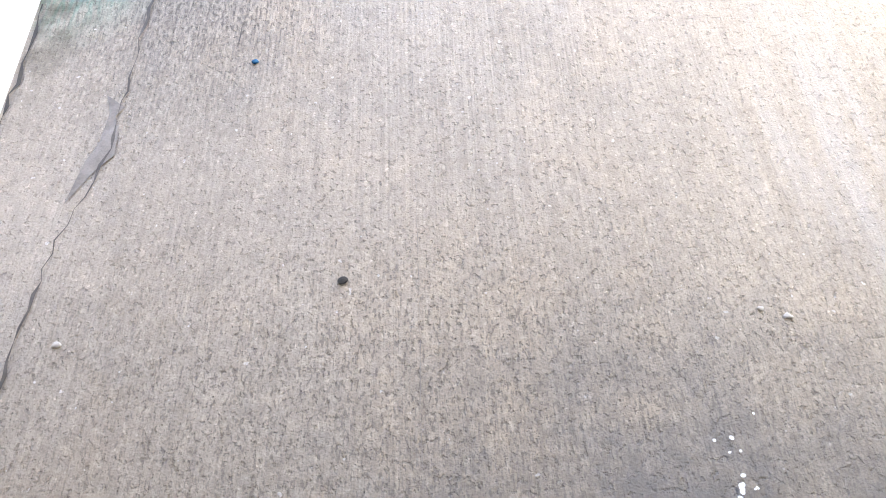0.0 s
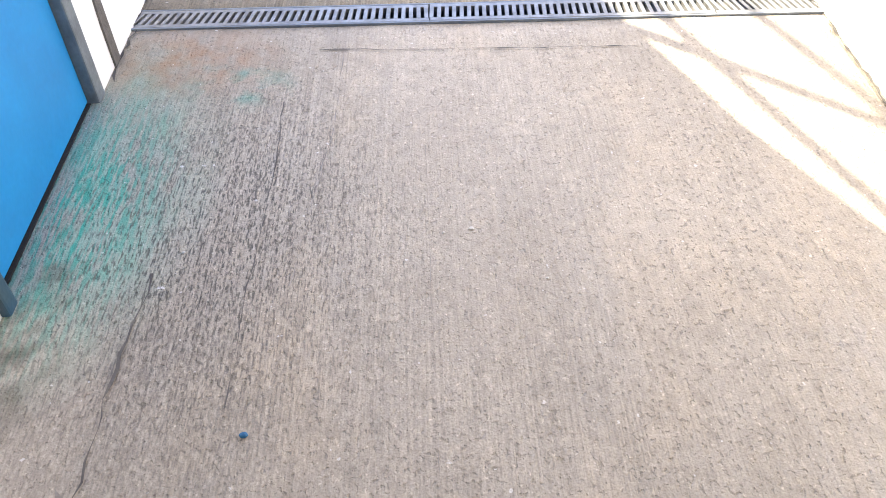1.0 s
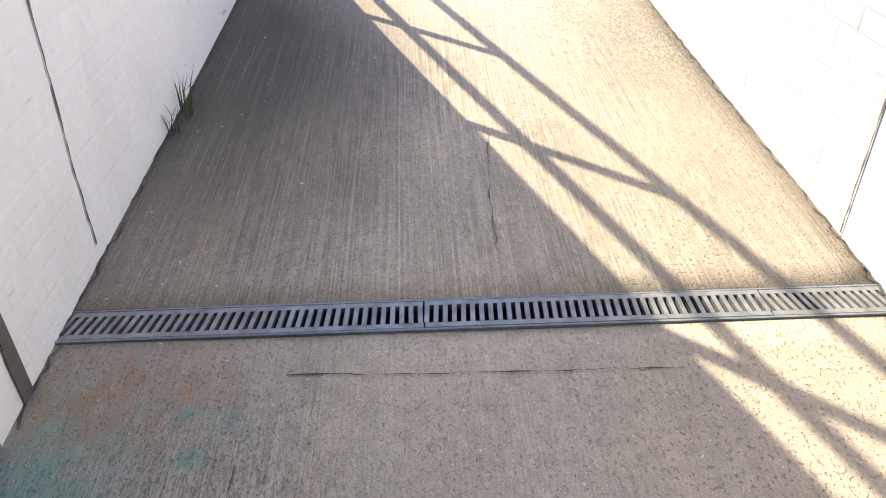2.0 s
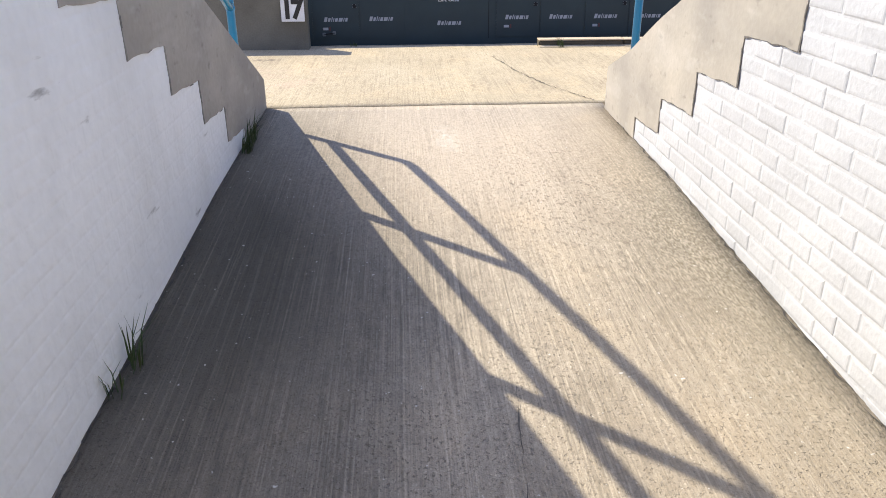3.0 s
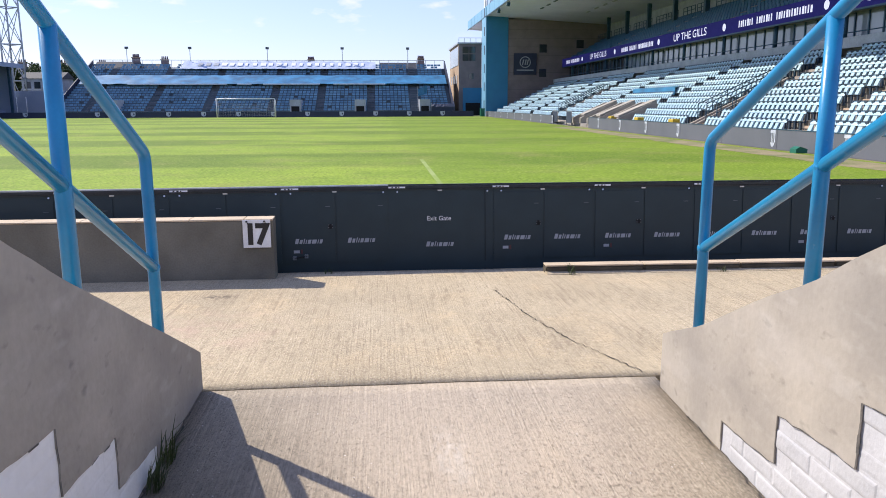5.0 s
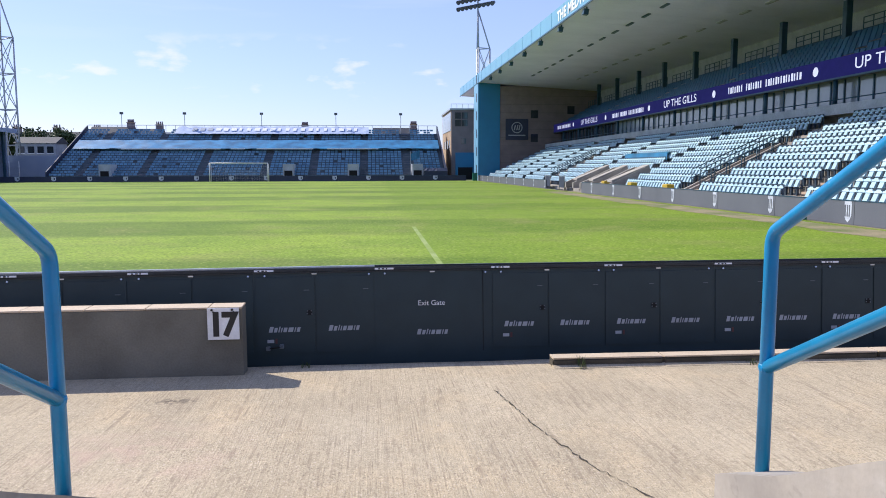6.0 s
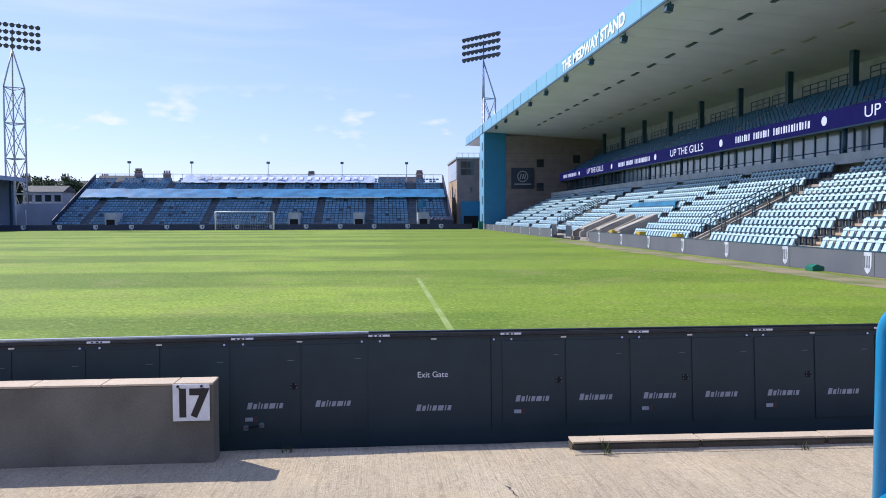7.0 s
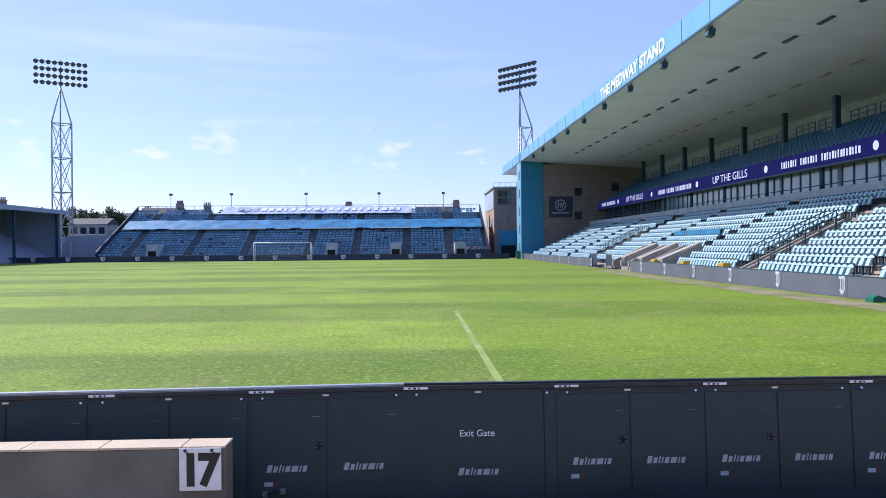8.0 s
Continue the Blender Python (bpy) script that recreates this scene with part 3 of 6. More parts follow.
def lettering(name, text, size, m, mat, parent=None, squeeze=1.0, align="CENTER", label="", thick=0.001, bold=0.0):
    cu = bpy.data.curves.new(name, "FONT")
    cu.body, cu.size, cu.align_x, cu.align_y, cu.extrude = text, size, align, "CENTER", thick
    cu.offset = bold
    cu.materials.append(mat)
    ob = new(name, cu)
    ob.matrix_world = m @ Matrix.Diagonal((squeeze, 1, 1, 1))
    if parent is not None:
        top, off = parent, Vector((0, 0, 0))
        while top is not None:
            off += top.location
            top = top.parent
        ob.parent = parent
        ob.location = ob.location - off
    return tagged(ob, label)


def B():
    return bmesh.new()


# ---- the ramp, its walls and the terrace behind the boards ----
LX, RX = -1.008, 1.357
L_END, R_END = 7.55, 7.37
PROFILE = [(-4.0, -0.03), (-1.0, 0.09), (0.0, 0.14), (1.3, 0.203), (1.85, 0.254), (2.76, 0.309), (3.04, 0.326), (4.6, 0.402), (5.9, 0.478), (7.5, 0.515), (8.9, 0.486), (10.4, 0.452), (10.6, 0.446)]


def ground_z(y):
    for (a, za), (b, zb) in zip(PROFILE, PROFILE[1:]):
        if y <= b:
            return za + (zb - za) * (y - a) / (b - a)
    return PROFILE[-1][1]


def slab(name, x0, x1, ys, mat, label, low=0.25):
    """A slab that follows the ramp's rise, with slight unevenness and a chipped front arris."""
    bm = B()
    nx = max(2, int((x1 - x0) / 0.15))
    grid = []
    for y in ys:
        row = []
        for i in range(nx + 1):
            x = x0 + (x1 - x0) * i / nx
            w = 0.004 * noise.noise((x * 1.7, y * 1.1, 3)) + 0.0015 * noise.noise((x * 8, y * 6, 9))
            row.append(bm.verts.new((x, y, ground_z(y) + w)))
        grid.append(row)
    for a, b in zip(grid, grid[1:]):
        for i in range(nx):
            bm.faces.new((a[i], a[i + 1], b[i + 1], b[i])).smooth = True
    rim = [r[0] for r in grid] + grid[-1][1:] + [r[-1] for r in grid[-2::-1]] + grid[0][-2:0:-1]
    under = [bm.verts.new((v.co.x, v.co.y, v.co.z - low)) for v in rim]
    for i in range(len(rim)):
        j = (i + 1) % len(rim)
        bm.faces.new((rim[i], under[i], under[j], rim[j]))
    bmesh.ops.recalc_face_normals(bm, faces=bm.faces[:])
    return solid(name, bm, mat, label, "ground", kind="structure")


def span(a, b, step=0.12):
    n = max(1, round((b - a) / step))
    return [a + (b - a) * i / n for i in range(n + 1)]


DR0, DR1 = 3.05, 3.185
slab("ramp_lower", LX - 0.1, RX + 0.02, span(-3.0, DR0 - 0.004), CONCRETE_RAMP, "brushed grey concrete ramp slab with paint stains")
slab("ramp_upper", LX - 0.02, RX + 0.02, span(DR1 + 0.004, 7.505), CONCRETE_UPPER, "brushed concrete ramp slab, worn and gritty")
slab("terrace_slab", -9.0, 10.0, span(7.52, 10.56), CONCRETE_TERRACE, "sunlit tan concrete terrace behind the boards")
solid("joint_filler", box(B(), LX - 0.02, RX + 0.02, 7.5, 7.525, 0.3, 0.503), GROOVE, "dark filled joint between two concrete slabs", "joint", kind="structure")


def crack(name, pts, width, z_up, mat=GROOVE, label="dark crack in the concrete slab"):
    """A thin, uneven dark crack or trowel line lying on the slab."""
    bm = B()
    rnd = random.Random(len(pts) * 7 + int(width * 1e4))
    dense = []
    for (x0, y0), (x1, y1) in zip(pts, pts[1:]):
        k = max(2, int(math.hypot(x1 - x0, y1 - y0) / 0.035))
        dense += [(x0 + (x1 - x0) * i / k + rnd.uniform(-1, 1) * width * 0.9, y0 + (y1 - y0) * i / k + rnd.uniform(-1, 1) * width * 0.6) for i in range(k)]
    dense.append(pts[-1])
    prev = None
    for i, (x, y) in enumerate(dense):
        x2, y2 = dense[min(i + 1, len(dense) - 1)]
        x1, y1 = dense[max(i - 1, 0)]
        d = Vector((x2 - x1, y2 - y1, 0)).normalized()
        nrm = Vector((-d.y, d.x, 0)) * width * rnd.choice((0.12, 0.25, 0.4, 0.6, 1.0)) * 0.5
        z = ground_z(y) + z_up
        pair = bm.verts.new(Vector((x, y, z)) + nrm), bm.verts.new(Vector((x, y, z)) - nrm)
        if prev:
            bm.faces.new((prev[0], prev[1], pair[1], pair[0]))
        prev = pair
    return solid(name, bm, mat, label, "crack", kind="structure")


crack("floor_crack", [(-0.69, 1.95), (-0.695, 1.85), (-0.708, 1.72), (-0.724, 1.36), (-0.722, 1.25), (-0.74, 1.15), (-0.785, 1.0), (-0.806, 0.72), (-0.83, 0.2)], 0.0085, 0.0055, CRACK_GREY)
PATCH = [(-0.761, 1.419), (-0.712, 1.379), (-0.73, 1.352), (-0.711, 1.282), (-0.709, 1.231), (-0.745, 1.183), (-0.79, 1.092), (-0.772, 1.213), (-0.751, 1.273), (-0.745, 1.36)]
bm = B()
bm.faces.new([bm.verts.new((x, y, ground_z(y) + 0.0042)) for x, y in PATCH])
solid("floor_patch", bm, SCAR, "rough grey scar where the crack widens", "crack", kind="structure")
crack("floor_crack", [(0.83, 9.65), (0.9, 9.2), (0.955, 8.8), (1.1, 8.2), (1.33, 7.58)], 0.013, 0.0045, CRACK_BROWN)
crack("floor_crack", [(-0.36, 2.9), (0.05, 2.885), (0.4, 2.88), (0.67, 2.875)], 0.006, 0.004)
crack("trowel_line", [(-0.28, 2.95), (-0.29, 2.5), (-0.36, 1.9)], 0.004, 0.004, label="shallow trowel line in the slab", mat=SCAR)
crack("trowel_line", [(-0.45, 2.62), (-0.441, 2.3), (-0.461, 1.83), (-0.463, 1.58)], 0.004, 0.0045, label="shallow trowel line in the slab", mat=CRACK_GREY)
crack("trowel_line", [(0.24, 3.4), (0.25, 3.8), (0.288, 4.25)], 0.005, 0.0045, label="shallow trowel line in the slab", mat=CRACK_GREY)
crack("trowel_line", [(-0.03, 2.4), (-0.02, 1.2), (-0.02, 0.3)], 0.0016, 0.004, label="shallow trowel line in the slab", mat=SCAR)
crack("wall_joint", [(LX + 0.012, y / 4) for y in range(0, 8)], 0.011, 0.004, label="dirt filled gap along the wall's foot")
crack("wall_joint", [(LX + 0.012, y / 4) for y in range(11, 30)], 0.011, 0.004, label="dirt filled gap along the wall's foot")
crack("wall_joint", [(RX - 0.012, y / 4) for y in range(0, 29)], 0.011, 0.004, label="dirt filled gap along the wall's foot")


# ---- channel drain with slotted gratings ----
def drain():
    root = thing("channel_drain", (0.17, DR0, 0.32), "galvanised steel channel drain across the concrete ramp", "drain")
    z = ground_z(3.1) + 0.004
    part("channel", box(B(), LX, RX, DR0 - 0.003, DR1 + 0.003, z - 0.14, z - 0.08), BLACK_VOID, root)
    for y in (DR0 - 0.002, DR1 - 0.006):
        part("edge_rail", box(B(), LX, RX, y, y + 0.008, z - 0.08, z), STEEL_GREY, root)
    edges = [LX + 0.004, 0.0, 0.985, RX - 0.002]
    for g, (a, b) in enumerate(zip(edges, edges[1:])):
        bm = B()
        top, bot = z + (0.001 if g % 2 else 0.0), z - 0.018
        y0, y1 = DR0 + 0.008, DR1 - 0.008
        box(bm, a + 0.002, b - 0.002, y0, y0 + 0.02, bot, top, 0.0015)
        box(bm, a + 0.002, b - 0.002, y1 - 0.02, y1, bot, top, 0.0015)
        n = round((b - a) / 0.0265)
        for k in range(n + 1):
            x = a + 0.003 + (b - a - 0.021) * k / n
            lean = (0.02 * (1 - k / n) if g == 0 else 0.004) if g < 2 else -0.014
            lean -= 0.018 * max(0.0, k / n - 0.55) if g == 1 else 0.0
            vs = [bm.verts.new(p) for p in ((x - lean, y0 + 0.02, bot), (x + 0.0135 - lean, y0 + 0.02, bot), (x + 0.0135, y1 - 0.02, bot), (x, y1 - 0.02, bot),
                                            (x - lean, y0 + 0.02, top), (x + 0.0135 - lean, y0 + 0.02, top), (x + 0.0135, y1 - 0.02, top), (x, y1 - 0.02, top))]
            for q in ((3, 2, 1, 0), (4, 5, 6, 7), (0, 1, 5, 4), (1, 2, 6, 5), (2, 3, 7, 6), (3, 0, 4, 7)):
                bm.faces.new([vs[i] for i in q])
        part("grating", bm, GALVANISED, root)
    return root


drain()


# ---- side walls: sloping parapets, cement render above a stepped edge of white paint ----
TOP = 3.9


def parapet_z(y, right):
    if not right:
        return min(TOP, 0.71 + 0.482 * (L_END - y) + 0.025 * max(0.0, 5.2 - y) + float(np.interp(y, (3.8, 3.95, 4.1, 4.5, 5.3, 6.0), (0.22, 0.16, 0.085, 0.045, 0.035, 0.0))))
    ys, zs = (5.19, 5.46, 5.85, 6.13, 6.29, 6.4, 6.67, 6.92, R_END), (1.837, 1.708, 1.512, 1.352, 1.288, 1.24, 1.1, 0.972, 0.795)
    return min(TOP, float(np.interp(y, ys, zs)) + 0.485 * max(0.0, 5.19 - y))


def wavy_top(right, y0, y1, off=0.0):
    return [(y, parapet_z(y, right) - off + 0.007 * noise.noise((y * 2.3, 5.0 if right else 1.0, 0)) + 0.003 * noise.noise((y * 9, 2, 0))) for y in span(y0, y1, 0.1)]


# corners of the painted edge, from the foot of the wall upwards: run 0.45, rise 0.228
edge_r = [(6.665, 0.53), (6.665, 0.623), (6.24, 0.645), (6.24, 0.838), (5.79, 0.858), (5.79, 1.07), (5.345, 1.094), (5.345, 1.3), (4.895, 1.316), (4.895, 1.535), (4.45, 1.545), (4.45, 1.77), (4.0, 1.775), (4.0, 2.0), (3.55, 2.005), (3.55, 2.25), (3.3, 2.25)]
edge_l = [(6.75, 0.5), (6.75, 0.586), (6.3, 0.626), (6.3, 0.819), (5.86, 0.841), (5.86, 1.052), (5.415, 1.084), (5.415, 1.283), (4.97, 1.303), (4.97, 1.513), (4.51, 1.532), (4.51, 1.75), (4.06, 1.76), (4.06, 1.98), (3.6, 1.99), (3.6, 2.21), (3.3, 2.21)]


def side_wall(right):
    sgn = 1 if right else -1
    face = RX if right else LX
    end = R_END if right else L_END
    start = -3.0
    # core of the wall
    gap = [] if right else [(1.84, -0.3), (1.84, 2.37), (2.7, 2.37), (2.7, -0.3)]
    core = [(start, -0.3), *gap, (end - 0.012, -0.3)] + wavy_top(right, start, end - 0.012, 0.012)[::-1]
    core_ob = solid("wall_east" if right else "wall_west", prism(B(), core, "x", face + sgn * 0.012, face + sgn * 0.22), RENDER_GREY,
                    "sloping rendered masonry side wall of the ramp", "wall", kind="structure")
    # render coat above the stepped edge
    edge = edge_r if right else edge_l
    rnd = random.Random(4 + right)
    rough = []
    for (a, za), (b, zb) in zip(edge, edge[1:]):
        k = max(1, int(math.hypot(b - a, zb - za) / 0.05))
        rough += [(a + (b - a) * i / k + rnd.uniform(-0.005, 0.005), za + (zb - za) * i / k + rnd.uniform(-0.005, 0.005)) for i in range(k)]
    rough.append(edge[-1])
    coat = [(end, ground_z(end) - 0.1), *wavy_top(right, edge[-1][0], end)[::-1], *rough[::-1]]
    coat.append((rough[0][0], ground_z(6.7) - 0.1))
    solid("render_coat", prism(B(), coat, "x", face - sgn * 0.004, face + sgn * 0.014), RENDER_GREY, "bare grey cement render with a stepped lower edge", "render", kind="structure")
    top = B()
    pts = wavy_top(right, edge[-1][0], end)
    prism(top, [(y, z - 0.05) for y, z in pts] + [(y, z + 0.002) for y, z in pts[::-1]], "x", face + sgn * 0.014, face + sgn * 0.222)
    solid("parapet_top", top, RENDER_GREY, "worn sloping top of a rendered parapet", "parapet", kind="structure")
    # dark ragged line where paint meets render
    bm = B()
    for i, ((a, za), (b, zb)) in enumerate(zip(rough, rough[1:])):
        steep = abs(a - b) < abs(za - zb)
        if rnd.random() < (0.9 if right else (0.7 if steep else 0.15)):
            w = rnd.uniform(0.001, 0.004) * (1.8 if steep and right else 0.8)
            d = Vector((0, b - a, zb - za)).normalized()
            nn = Vector((0, -d.z, d.y)) * w
            x = face - sgn * 0.0062
            q = [Vector((x, a, za)) - nn, Vector((x, b, zb)) - nn, Vector((x, b, zb)) + nn, Vector((x, a, za)) + nn]
            bm.faces.new([bm.verts.new(p) for p in q])
    solid("paint_edge_crack", bm, MORTAR, "dark broken edge between white paint and render", "crack", kind="structure")
    return core_ob, rough


east_wall, _ = side_wall(True)
west_wall, west_rough = side_wall(False)


def stepped_limit(edge, y):
    for (a, za), (b, zb) in zip(edge, edge[1:]):
        if abs(a - b) > 0.01 and b <= y <= a:
            return za + (zb - za) * (a - y) / (a - b)
    return 2.2 if y < 3.3 else 0.0


# white painted lower face of the west wall: one thick paint skin with the stepped edge
skin = [(-3.0, -0.2), (1.84, -0.2), (1.84, 2.205), (2.7, 2.205), (2.7, -0.2), (6.75, 0.35)] + [p for p in west_rough] + [(-3.0, 2.21)]
solid("paint_skin", prism(B(), skin, "x", LX - 0.014, LX + 0.001), WHITE_SHADE_SIDE, "thick white masonry paint over old brickwork", "wall", kind="structure")
# white blockwork of the east wall before the brick begins
solid("paint_skin", prism(B(), [(-3.0, -0.2), (3.425, 0.2), (3.41, 1.2), (3.44, 2.25), (-3.0, 2.25)], "x", RX - 0.002, RX + 0.014), WHITE_SUN_SIDE, "smooth white painted blockwork of the ramp wall", "wall", kind="structure")


def wall_crack(x, pts, w):
    bm = B()
    rnd = random.Random(3)
    prev = None
    for (y0, z0), (y1, z1) in zip(pts, pts[1:]):
        k = max(2, int(abs(z1 - z0) / 0.03))
        for i in range(k + 1):
            y, z = y0 + (y1 - y0) * i / k + rnd.uniform(-0.003, 0.003), z0 + (z1 - z0) * i / k
            s = w * rnd.uniform(0.4, 1)
            pair = bm.verts.new((x, y - s, z)), bm.verts.new((x, y + s, z))
            if prev:
                bm.faces.new((prev[0], prev[1], pair[1], pair[0]))
            prev = pair
    return solid("wall_crack", bm, MORTAR, "thin vertical crack in the painted wall", "crack", kind="structure")


wall_crack(LX + 0.005, [(3.435, 0.402), (3.432, 0.662), (3.454, 0.887), (3.468, 1.122), (3.468, 2.2)], 0.0055)
wall_crack(RX - 0.006, [(3.432, 0.36), (3.42, 1.0), (3.43, 1.7), (3.44, 2.2)], 0.0055)

# assumed end of the covered passage behind, out of view: lintel, deck and back wall
# unseen deck, drawn forward to y = 1 to darken the lower ramp
solid("ceiling", box(B(), -1.3, 1.65, -3.0, 1.0, 2.35, 2.6), RENDER_GREY, "unseen deck added over the passage to dim the lower ramp", "ceiling", kind="structure")
solid("wall_south", box(B(), -1.3, 1.65, -3.25, -3.0, -0.3, 2.35), WHITE_SHADE_SIDE, "white end wall of the passage", "wall", kind="structure")


# stepped terracing of the near stand on either side of the ramp
def terracing(right):
    x0, x1 = (RX + 0.23, 16.0) if right else (-14.0, LX - 0.23)
    out = [(7.3, 0.3)]
    y, z = 7.3, 0.5
    for i in range(13):
        out += [(y, z + 0.2), (y - 0.45, z + 0.2)]
        y, z = y - 0.45, z + 0.2175
    out += [(y, 0.0)]
    solid("terrace_steps", prism(B(), out, "x", x0, x1), TREAD, "plain concrete terrace steps beside the ramp", "terrace", kind="structure")


terracing(True)
terracing(False)


# ---- blue steel door in the west wall ----
def door():
    root = thing("steel_door", (LX + 0.02, 2.3, 0.3), "bright blue painted steel door standing shut in a grey steel frame", "door")
    z = ground_z(2.3)
    bm = prism(B(), [(1.89, ground_z(1.89) + 0.008), (2.64, ground_z(2.64) + 0.008), (2.64, z + 1.87), (1.89, z + 1.87)], "x", LX - 0.055, LX - 0.026)
    bmesh.ops.bevel(bm, geom=bm.edges[:], offset=0.005, segments=2, affect="EDGES")
    part("leaf", bm, BLUE_DOOR, root)
    post = bmesh.new()
    box(post, LX - 0.06, LX + 0.022, 1.838, 1.885, ground_z(1.85) - 0.05, z + 1.9, 0.008)
    part("hinge_post", post, POST_DARK, root, "dark blue-grey steel hinge post")
    part("jamb", box(B(), LX - 0.06, LX + 0.006, 2.645, 2.702, z - 0.05, z + 1.9, 0.006), STEEL_GREY, root, "grey weathered steel jamb")
    part("head", box(B(), LX - 0.06, LX + 0.006, 1.88, 2.65, z + 1.88, z + 1.93, 0.005), STEEL_GREY, root)
    # black box behind the leaf, added to keep the gap dark
    part("gap_backing", box(B(), LX - 0.12, LX - 0.058, 1.86, 2.68, z - 0.2, z + 1.9), BLACK_VOID, root, "black backing that darkens the gap under the leaf")
    for zz in (0.35, 1.0, 1.7):
        part("hinge", tube(B(), (LX - 0.014, 1.895, z + zz), (LX - 0.014, 1.895, z + zz + 0.1), 0.011), STEEL_GREY, root)
    return root


door()
# black strip on the floor stands for the shadow under the leaf
solid("door_gap_dirt", prism(B(), [(1.89, ground_z(1.89) + 0.004), (2.64, ground_z(2.64) + 0.004), (2.64, 0.2), (1.89, 0.2)], "x", LX - 0.057, LX - 0.02), BLACK_VOID, "black strip painting the shade under the door", "dirt", kind="structure")
solid("mortar_strip", prism(B(), [(2.835, 0.25), (2.885, 0.25), (2.88, 0.5), (2.872, 0.8), (2.88, 1.1), (2.875, 2.2), (2.845, 2.2), (2.85, 1.4), (2.838, 1.1), (2.846, 0.7), (2.83, 0.45)], "x", LX - 0.004, LX + 0.008), MORTAR, "rough dark mortar fillet beside the door frame", "mortar", kind="structure")


# ---- blue tubular handrails on both parapets ----
def handrail(right):
    x, first, pitch, rise, z_mid, z_top = (1.495, 7.27, 0.93, 0.507, 1.256, 1.774) if right else (-1.115, 7.25, 0.9, 0.52, 1.218, 1.737)
    posts = [first - pitch * k for k in range(8)]
    last = posts[-1]
    root = thing("handrail", (x, first, parapet_z(first, right)), "bright blue painted tubular steel handrail on a sloping parapet", "handrail", "handrails of the ramp")
    def top_z(y):
        return z_top + rise * (first - y)
    def mid_z(y):
        return z_mid + rise * (first - y)
    part("top_rail", bent_tube([(x, first, parapet_z(first, right) - 0.02), (x, first, top_z(first)), (x, last, top_z(last)), (x, last, parapet_z(last, right) - 0.02)], 0.0265, 16, 0.05), BLUE_PAINT, root)
    part("mid_rail", tube(B(), (x, first, mid_z(first)), (x, last, mid_z(last)), 0.0265, 16), BLUE_PAINT, root)
    for y in posts[1:-1]:
        part("post", tube(B(), (x, y, parapet_z(y, right) - 0.02), (x, y, top_z(y)), 0.0285, 16), BLUE_PAINT, root)
    for y in posts:
        bm = B()
        bmesh.ops.create_uvsphere(bm, u_segments=12, v_segments=8, radius=0.031, matrix=Matrix.Translation((x, y, mid_z(y))))
        part("weld", bm, BLUE_PAINT, root)
    return root


handrail(True)
handrail(False)


# ---- low wall with the block number, and the kerb ----
def low_wall():
    root = thing("low_wall", (-3, 10.3, 0.45), "low cast concrete wall with pale coping stones", "wall")
    part("wall_body", box(B(), -7.0, -1.0, 10.3, 10.47, 0.2, 0.968, 0.008), WALL_CONCRETE, root)
    xs = [-1.0, -1.25, -1.71, -2.15] + [-2.15 - 0.46 * k for k in range(1, 11)]
    for a, b in zip(xs[1:], xs):
        # coping kept thin: pale sunlit top, its shaded front left in the wall's dark
        part("coping_stone", box(B(), a + 0.004, b - 0.002, 10.296, 10.482, 0.97, 0.984, 0.004), COPING, root)
    return root


low_wall()


def number_sign():
    root = thing("number_sign", (-1.13, 10.28, 0.86), "weathered white plate with black block number seventeen", "sign")
    part("plate", box(B(), -1.255, -1.02, 10.276, 10.284, 0.738, 0.98, 0.003), SIGN_WHITE, root)
    figures = lettering("number", "17", 0.245, pose(-1.141, 10.2745, 0.848, 90, 0, 0), BLACK_PRINT, root, 0.95, label="bold black figures", bold=0.011)
    figures.data.space_character = 0.86
    for x in (-1.22, -1.07):
        part("screw", tube(B(), (x, 10.276, 0.967), (x, 10.268, 0.967), 0.009, 8), BLACK_PRINT, root)
        part("screw", tube(B(), (x + 0.01, 10.276, 0.952), (x + 0.01, 10.27, 0.952), 0.006, 8), BLACK_PRINT, root)
    return root


number_sign()


